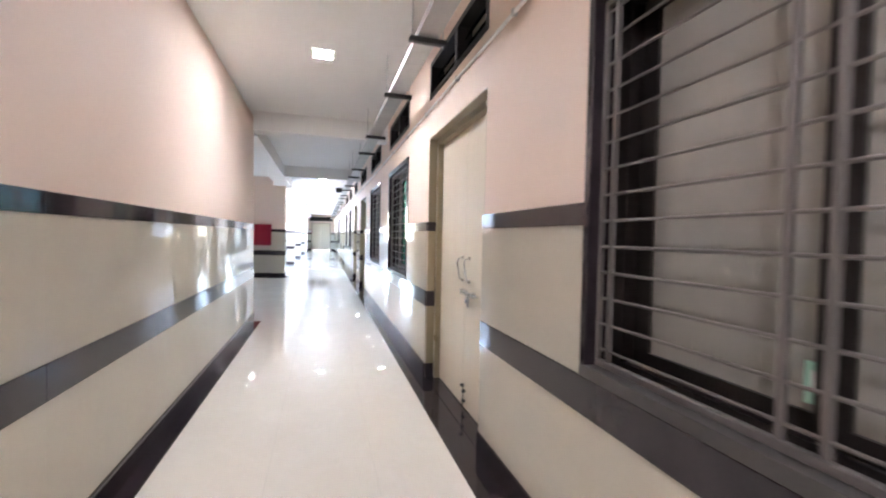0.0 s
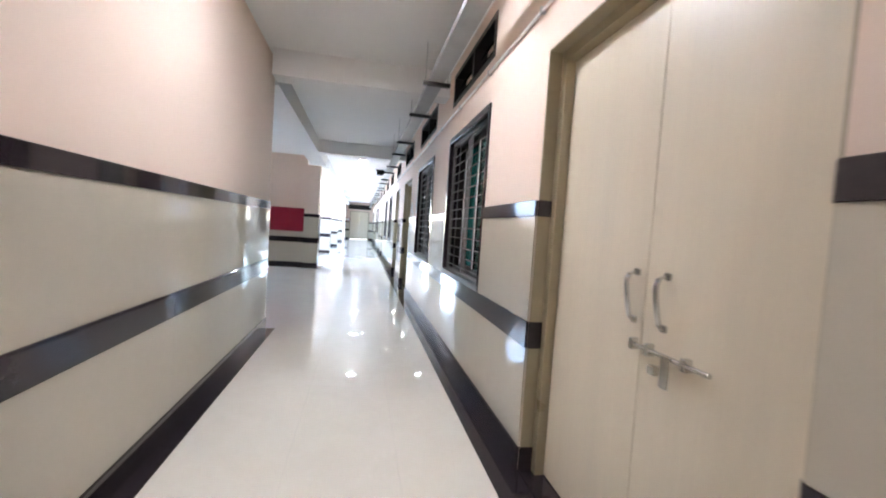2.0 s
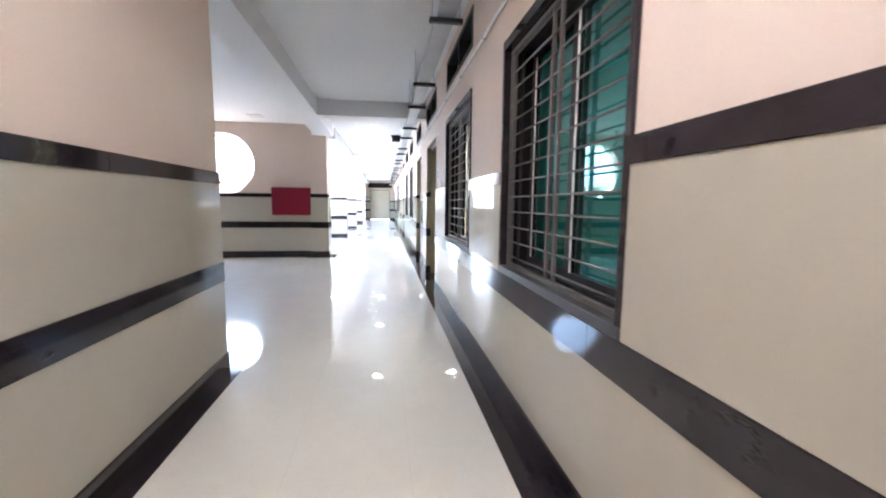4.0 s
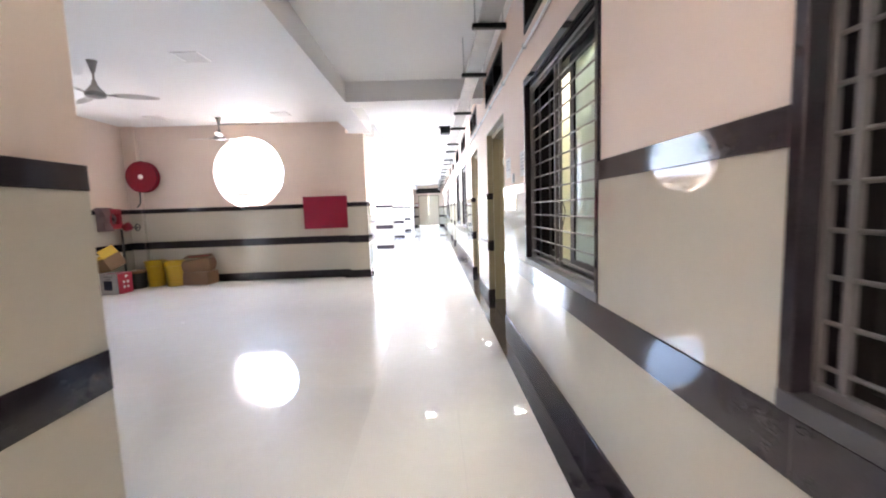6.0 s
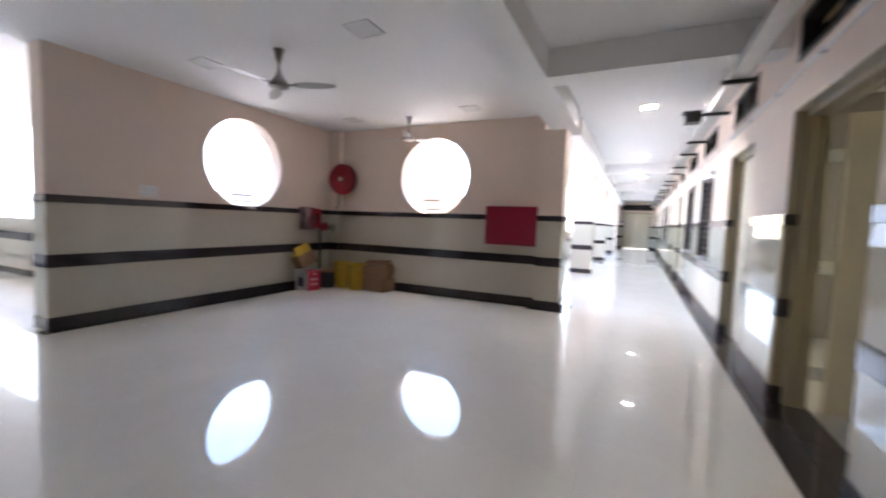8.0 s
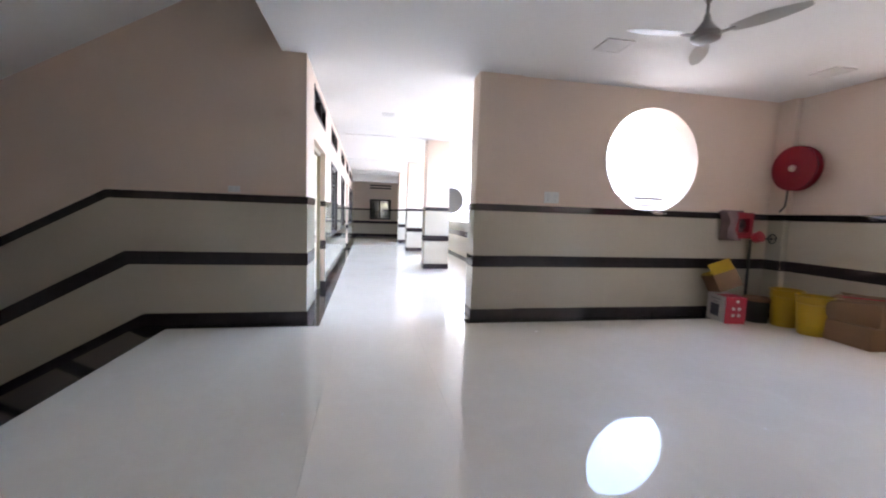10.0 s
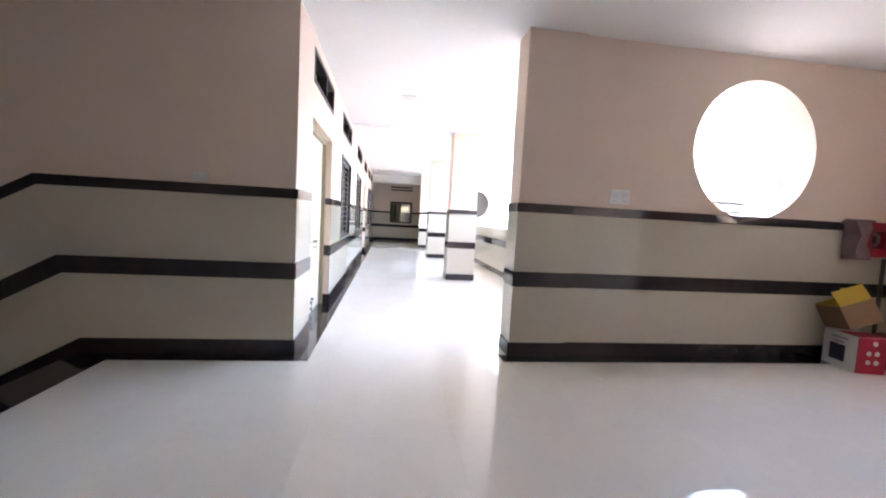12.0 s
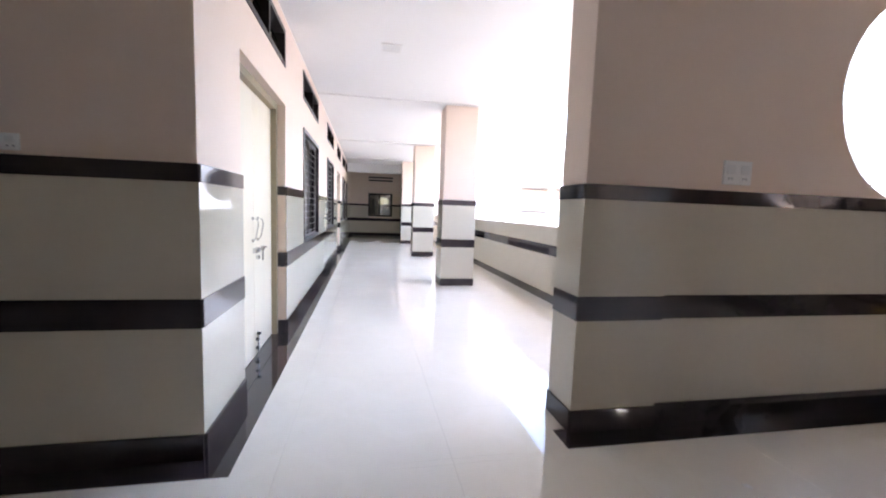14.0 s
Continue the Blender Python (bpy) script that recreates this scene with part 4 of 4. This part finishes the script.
bmesh.ops.transform(fb, matrix=pose(0.186, 0, 0.25, 0, -14), verts=fb.verts)
part("flap", fb, YELLOW, oc, "raised yellow flap")
fb = one_box(-0.17, 0.17, 0, 0.006, 0, 0.1, 0.002, 1)
bmesh.ops.transform(fb, matrix=pose(0, 0.142, 0.25, 10), verts=fb.verts)
part("flap", fb, YELLOW, oc, "raised yellow flap")
dc = thing("dark_bucket", "dark tub with a tan lid on the floor", "tub", m=pose(-5.44, 13.56, 0))
bm = bmesh.new()
lathe(bm, ((0.14, 0), (0.165, 0.31), (0.16, 0.315)), 28)
part("body", bm, RUBBER, dc, smooth=True)
bm = bmesh.new()
lathe(bm, ((0.172, 0.30), (0.175, 0.335), (0.16, 0.35)), 28)
part("lid", bm, CARD, dc, smooth=True)
bin_bucket(-5.2, 13.76, 0.50, 0.185, 10)
bin_bucket(-4.80, 13.70, 0.49, 0.185, 60)
carton(-4.38, 13.82, 0, 0.52, 0.34, 0.25, -6, "closed brown cardboard carton on the floor", False)
carton(-4.40, 13.85, 0.257, 0.46, 0.32, 0.25, 9, "bulging brown carton with raised flaps", True)
lid = thing("folded_card", "folded dark red card lying on a brown carton", "card", m=pose(-4.36, 13.85, 0.552, 3, -4, 14))
part("sheet", one_box(-0.19, 0.17, -0.09, 0.1, 0, 0.012, 0.003, 1), PRINT_R, lid)
part("fold", one_box(-0.17, 0.19, -0.085, 0.085, 0.012, 0.02, 0.003, 1), CARD, lid)


def switch_plate(m, w, h, label, n):
    s = thing("switch_plate", label, "switch", "wall switch plates", m)
    part("plate", one_box(-w / 2, w / 2, -0.012, 0, -h / 2, h / 2, 0.004), PVC, s)
    for k in range(n):
        x = -w / 2 + w * (k + 0.5) / n
        part("rocker", one_box(x - w / n * 0.3, x + w / n * 0.3, -0.017, -0.011, -h * 0.05, h * 0.32, 0.002, 1), UNLIT, s)
        for dx in (-0.012, 0.012):
            part("socket_hole", one_box(x + dx - 0.004, x + dx + 0.004, -0.0135, -0.0115, -h * 0.3, -h * 0.2), INK, s)


switch_plate(pose(XW, 10.53, 1.635, 0, 0, 90), 0.21, 0.15, "white switch and socket plate above the dark band", 2)
switch_plate(pose(XW + 0.03, 6.62, 1.575, 0, 0, 90), 0.13, 0.075, "small white switch plate above the dark band", 2)

# notices beside the open door
for y, z, w, h, n in ((9.18, 1.685, 0.20, 0.21, 5), (9.85, 1.71, 0.26, 0.20, 4)):
    no = thing("notice", "white printed paper notice on the wall", "notice", "paper notices", pose(XR, y, z, 0, 0, -90))
    part("sheet", one_box(-w / 2, w / 2, -0.003, -0.0003, -h / 2, h / 2), PAPER, no)
    for k in range(n):
        part("print_line", one_box(-w * 0.38, w * (0.36 - 0.1 * (k % 3)), -0.0042, -0.003, h * (0.32 - 0.14 * k), h * (0.355 - 0.14 * k)), INK, no)
bell = thing("bell_push", "small white bell push on the wall", "bell push", m=pose(XR, 9.58, 1.59, 0, 0, -90))
part("plate", one_box(-0.035, 0.035, -0.015, 0, -0.045, 0.045, 0.004), PVC, bell)
part("button", one_box(-0.012, 0.012, -0.02, -0.014, -0.012, 0.012, 0.003), UNLIT, bell)

# teal board just behind the teal window, cream door on the partition
bd = thing("teal_blind", "flat teal blind hanging behind the window", "blind", m=pose(XR + 0.26, 5.86, 1.6))
part("fabric", one_box(0, 0.012, -0.8, 0.8, -0.75, 0.75), CURTAIN, bd)
part("head_rail", one_box(-0.01, 0.03, -0.82, 0.82, 0.75, 0.79, 0.004), PVC, bd)
idr = thing("inner_door", "cream inner door with steel knobs on the partition", "door", m=pose(2.05, 9.62, 0))
part("leaf", one_box(-0.5, 0.5, -0.04, 0, 0.0, 2.1, 0.003, 1), INNER, idr)
for z in (1.0, 1.18):
    bm = bmesh.new()
    lathe(bm, ((0.03, 0), (0.012, 0.02), (0.03, 0.05), (0.02, 0.065)), 16, pose(-0.32, -0.04, z, 90))
    part("knob", bm, STEEL, idr, smooth=True)

cable = thing("hanging_cable", "thin black cable hanging inside the open window", "cable")
bm = bmesh.new()
ctl = [Vector(p) for p in ((1.42, 9.2, 2.6), (1.42, 9.25, 2.37), (1.42, 9.40, 2.04), (1.42, 9.41, 1.77), (1.42, 9.09, 1.37), (1.42, 9.04, 1.21), (1.42, 9.35, 0.80), (1.42, 9.42, 0.55))]
pts = []
for a, b, c, d in zip(ctl, ctl[1:], ctl[2:], ctl[3:]):
    for k in range(6):
        t = k / 6
        pts.append(0.5 * (2 * b + (c - a) * t + (2 * a - 5 * b + 4 * c - d) * t * t + (3 * b - a - 3 * c + d) * t ** 3))
tube(bm, pts, 0.004, 6)
part("lead", bm, RUBBER, cable, smooth=True)
part("wall_clip", one_box(1.345, 1.425, 9.22, 9.27, 2.36, 2.40, 0.003, 1), PVC, cable)

# scraps on the lobby floor
for x, y, turn, size in ((-5.17, 10.13, 20, 0.03), (-2.88, 10.77, 65, 0.018), (-3.48, 7.58, 10, 0.014)):
    sc = thing("paper_scrap", "tiny torn scrap of pale paper on the floor", "scrap", "scraps on the floor", pose(x, y, 0.001, 0, 0, turn))
    bm = bmesh.new()
    lo = [bm.verts.new((size * math.cos(a * 1.05) * (0.7 + 0.3 * (a % 2)), size * 0.6 * math.sin(a * 1.05), 0.001 + 0.004 * (a % 3))) for a in range(6)]
    up = [bm.verts.new((v.co.x, v.co.y, v.co.z + 0.001)) for v in lo]
    bm.faces.new(lo)
    bm.faces.new(up[::-1])
    for a in range(6):
        bm.faces.new((lo[a], lo[(a + 1) % 6], up[(a + 1) % 6], up[a]))
    part("sheet", bm, PAPER, sc)

# far end of the first corridor
ed = thing("door_end", "pale peach double door at the corridor's far end", "door", m=pose(0, END1, 0), kind="structure")
for x0, x1 in ((-0.76, -0.012), (-0.008, 0.74)):
    part("door_leaf", one_box(x0, x1, 0.05, 0.09, 0.01, 2.36, 0.003, 1), DOOR, ed)
bm = bmesh.new()
for x0, x1, z0, z1 in ((-0.82, -0.76, 0, 2.42), (0.74, 0.80, 0, 2.42), (-0.76, 0.74, 2.36, 2.42)):
    box(bm, x0, x1, 0.0, 0.12, z0, z1)
part("door_frame", bm, DOORFRAME, ed)
lv = thing("wall_louvre", "dark louvred vent above the far door", "vent", m=pose(0, END1, 2.75))
for k in range(3):
    part("slat", one_box(-0.9, 0.9, -0.05, -0.01, -0.14 + 0.11 * k, -0.09 + 0.11 * k, 0.004, 1), FRAME, lv)
part("frame", one_box(-0.95, 0.95, -0.012, 0, -0.18, 0.2), FRAME, lv)
fb = thing("fire_box", "small red fire box on the far wall", "fire box", m=pose(-0.96, END1, 1.66))
part("body", one_box(-0.2, 0.2, -0.15, 0, -0.15, 0.15, 0.01), RED, fb)
part("glass", one_box(-0.15, 0.15, -0.156, -0.148, -0.1, 0.1), PVC, fb)

# far end window of the second corridor
fw = thing("window_far", "dark framed window in the dim end wall", "window", m=pose(END2, 8.28, 0, 0, 0, 90), kind="structure")
bm = bmesh.new()
for x0, x1, z0, z1 in ((0, 0.07, 0.92, 2.04), (1.08, 1.15, 0.92, 2.04), (0.07, 1.08, 1.97, 2.04), (0.07, 1.08, 0.92, 0.99), (0.5, 0.56, 0.99, 1.97)):
    box(bm, x0, x1, -0.02, 0.1, z0, z1)
part("window_frame", bm, FRAME, fw)
for x0, x1 in ((0.07, 0.5), (0.56, 1.08)):
    p = part("pane", one_box(x0, x1, 0.04, 0.046, 0.99, 1.97), GLASS_D, fw)
    p.visible_shadow = False
fl = thing("wall_louvre", "dark louvred vent high on the end wall", "vent", m=pose(END2, 8.28, 2.72, 0, 0, 90))
for k in range(2):
    part("slat", one_box(0, 1.15, -0.03, 0, -0.1 + 0.14 * k, -0.03 + 0.14 * k, 0.004, 1), FRAME, fl)

# ---- outside: ground, white wings round the courtyard ----
bm = bmesh.new()
box(bm, -400, 400, -400, 400, -4.4, -4.2)
ground = structure("ground", bm, GROUND, "pale paved courtyard ground far below", "ground")


def wing(name, x0, x1, y0, y1, z1, faces, label):
    """A white wing with its storeys: ledges, and rows of framed windows on the faces named."""
    w = thing(name, label, "building", "white wings round the courtyard", kind="")
    part("wall", one_box(x0, x1, y0, y1, -4.3, z1), OUTSIDE, w)
    part("roof", one_box(x0 - 0.3, x1 + 0.3, y0 - 0.3, y1 + 0.3, z1, z1 + 0.35, 0.03), OUTSIDE, w)
    for z in (-0.4, 3.1):
        if z < z1:
            part("ledge", one_box(x0 - 0.35, x1 + 0.35, y0 - 0.35, y1 + 0.35, z, z + 0.22, 0.02), OUTSIDE, w)
    for side in faces:
        lo, hi = (y0, y1) if side in "ew" else (x0, x1)
        n = max(1, int((hi - lo) / 3.2))
        for k in range(n):
            c = lo + (hi - lo) * (k + 0.5) / n
            for z in (0.9, 4.4):
                if z + 1.3 > z1:
                    continue
                if side == "e":
                    bw = (x1 - 0.02, x1 + 0.03, c - 0.6, c + 0.6)
                elif side == "w":
                    bw = (x0 - 0.03, x0 + 0.02, c - 0.6, c + 0.6)
                elif side == "s":
                    bw = (c - 0.6, c + 0.6, y0 - 0.03, y0 + 0.02)
                else:
                    bw = (c - 0.6, c + 0.6, y1 - 0.02, y1 + 0.03)
                win = part("window", one_box(*bw, z, z + 1.2, 0.01, 1), PVC, w)
                g = 0.06
                if side in "ew":
                    part("pane", one_box(bw[0] - 0.008, bw[1] + 0.008, bw[2] + g, bw[3] - g, z + g, z + 1.2 - g), GLASS_F, win)
                else:
                    part("pane", one_box(bw[0] + g, bw[1] - g, bw[2] - 0.008, bw[3] + 0.008, z + g, z + 1.2 - g), GLASS_F, win)
    return w


wing("wing_building", -30, -8, 34, 44, 7.5, "s", "long white wing across the courtyard")
gal = thing("gallery_building", "white wing with an open peach gallery across the courtyard", "building", "white wings round the courtyard")
part("wall", one_box(-44, -33.25, 16, 34, -4.3, -0.15), OUTSIDE, gal)
part("parapet", one_box(-33.25, -33.0, 16, 34, -4.3, 1.1, 0.02), OUTSIDE, gal)
part("gallery_wall", one_box(-44, -35.3, 16, 34, -0.15, 3.3), PLASTER, gal, "peach gallery wall")
part("gallery_floor", one_box(-35.3, -33.25, 16, 34, -0.3, -0.1), GROUT, gal)
part("spandrel", one_box(-44, -33.0, 16, 34, 3.4, 6.1, 0.02), OUTSIDE, gal)
part("ledge", one_box(-33.0, -32.65, 16, 34, 3.36, 3.5, 0.02), OUTSIDE, gal)
part("roof", one_box(-44.2, -32.8, 15.8, 34.2, 6.1, 6.4, 0.03), OUTSIDE, gal)
part("band", one_box(-35.3, -35.27, 16, 34, 1.43, 1.52), GRANITE, gal, "dark granite band")
for k in range(4):
    part("column", one_box(-33.6, -33.2, 17.2 + 5 * k, 17.7 + 5 * k, -0.1, 3.42, 0.01), PLASTER, gal)
    part("gallery_door", one_box(-35.3, -35.26, 18.6 + 4.4 * k, 19.9 + 4.4 * k, -0.1, 2.2, 0.01), DOOR, gal)
# the white wall with a round opening beyond the second corridor
bw = wall("wall_outer_round", "y", -22.0, -0.4, 11.3, 15.4, -4.3, 7.4, OUTSIDE, "white outer wall with a round opening", (), [(12.6, 2.1, 0.7)])
part("pilaster", one_box(-22.0, -21.9, 14.62, 15.4, -4.3, 7.4, 0.015), OUTSIDE, bw)
part("lintel_band", one_box(-22.0, -21.9, 11.3, 14.62, 4.06, 7.4, 0.015), OUTSIDE, bw)
# added box in the darkened paint, so that the opening looks shaded
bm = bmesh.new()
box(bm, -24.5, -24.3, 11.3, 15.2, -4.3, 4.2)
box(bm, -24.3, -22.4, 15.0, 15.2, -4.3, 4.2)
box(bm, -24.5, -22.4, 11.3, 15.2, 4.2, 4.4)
structure("wall_outer_back", bm, DARKROOM, "plain darkened walls boxing in the round opening", "wall")
ledge = thing("outer_low_wall", "low white wall with slot vents outside a round window", "low wall", "low outer walls", m=pose(-3.6, 14.8, 0))
part("wall", one_box(-1.5, 1.0, 0, 0.35, -4.25, 1.83, 0.02), OUTSIDE, ledge)
part("coping", one_box(-1.54, 1.04, -0.03, 0.38, 1.83, 1.87, 0.01), OUTSIDE, ledge)
for z, h in ((1.775, 0.03), (1.715, 0.012), (1.60, 0.025)):
    part("slot_vent", one_box(-0.38, 0.0, -0.01, 0.01, z, z + h), FRAME, ledge, "dark slot vent")
ledge2 = thing("outer_low_wall", "low white wall with slot vents outside a round window", "low wall", "low outer walls", m=pose(-7.5, 13.3, 0, 0, 0, 90))
part("wall", one_box(-0.75, 0.9, 0, 0.3, -4.25, 1.80, 0.02), OUTSIDE, ledge2)
part("coping", one_box(-0.78, 0.93, -0.03, 0.33, 1.80, 1.84, 0.01), OUTSIDE, ledge2)
for z, h in ((1.765, 0.025), (1.64, 0.025)):
    part("slot_vent", one_box(-0.3, 0.28, -0.01, 0.01, z, z + h), FRAME, ledge2, "dark slot vent")
pole = thing("pink_pole", "slim pink painted pole standing in the courtyard", "pole", m=pose(-14.0, 21.2, -4.2))
bm = bmesh.new()
tube(bm, ((0, 0, 0), (0, 0, 4.0), (0, 0, 7.4)), 0.07, 12)
part("shaft", bm, PINK, pole, smooth=True)
part("base_plate", one_box(-0.15, 0.15, -0.15, 0.15, 0, 0.03, 0.005), IRON, pole)
stk = thing("sticker", "small mint green sticker on the window sash", "sticker", m=pose(XR + 0.125, 1.01, 1.05, 0, 0, -90))
part("sheet", one_box(-0.03, 0.03, -0.002, 0.002, -0.05, 0.05, 0.001, 1), MINT, stk)
part("mark", one_box(-0.015, 0.012, -0.003, -0.002, -0.02, 0.03), PAPER, stk)
sheet = thing("blue_sheet", "blue sheet lying on the edge of the white roof", "sheet", m=pose(-33.6, 20.9, 6.4))
part("fabric", one_box(-0.5, 0.7, -0.8, 0.8, 0, 0.16, 0.04), BLUE, sheet)

# ---- floor slabs, border strips ----
def slabs(x0, x1, y0, y1, loose):
    """Polished slabs on one grid, cut to the given area."""
    sx, sy, ox, oy = 0.6, 0.9, 0.45, 0.6
    joined = None if loose else bmesh.new()
    i = math.floor((x0 - ox) / sx)
    while ox + i * sx < x1 - 1e-6:
        a, b = max(x0, ox + i * sx), min(x1, ox + (i + 1) * sx)
        j = math.floor((y0 - oy) / sy)
        while oy + j * sy < y1 - 1e-6:
            c, d = max(y0, oy + j * sy), min(y1, oy + (j + 1) * sy)
            if b - a > 0.01 and d - c > 0.01:
                if loose:
                    key = (round(b - a, 4), round(d - c, 4))
                    if key not in SLABS:
                        bm = one_box(0.0003, key[0] - 0.0003, 0.0003, key[1] - 0.0003, -0.012, 0.0)
                        ob = part("floor_tile", bm, FLOOR, floor)
                        SLABS[key] = ob.data
                    else:
                        ob = new("floor_tile", SLABS[key])
                        ob.parent = floor
                    ob.location = (a, c, 0)
                else:
                    box(joined, a + 0.0003, b - 0.0003, c + 0.0003, d - 0.0003, -0.012, 0.0)
            j += 1
        i += 1
    if joined:
        tagged(part("floor_tiles", joined, FLOOR, floor), kind="stuff")


SLABS = {}
slabs(-0.775, 0.93, -7.5, 7.2, True)
slabs(-5.6, XL - 0.2, 5.95, 7.2, True)
slabs(-5.6, 0.93, 7.2, 13.95, True)
slabs(-0.86, 0.93, 13.95, 14.55, True)
slabs(-2.62, 0.93, 14.55, END1, False)
slabs(-16.0, -5.6, 7.58, 10.97, True)
slabs(END2, -16.0, 7.58, 10.97, False)
for name, x0, x1, y0, y1 in (("border", 0.93, XR, -7.5, END1), ("border", XL, -0.775, -7.5, 7.21), ("border", XW, -5.6, 5.95, 7.58), ("border", XW, -5.6, 9.38, 14.12),
                             ("border", -5.6, -1.5, 13.95, 14.12), ("border", -1.5, -0.86, 13.82, 14.55), ("border", END2, XW, YS, 7.58), ("border", XW, XL - 0.2, 5.62, 5.95)):
    part("border_strip", one_box(x0 + 0.0003, x1 - 0.0003, y0 + 0.0003, y1 - 0.0003, -0.012, 0.0015), GRANITE, floor, "dark granite border strip")
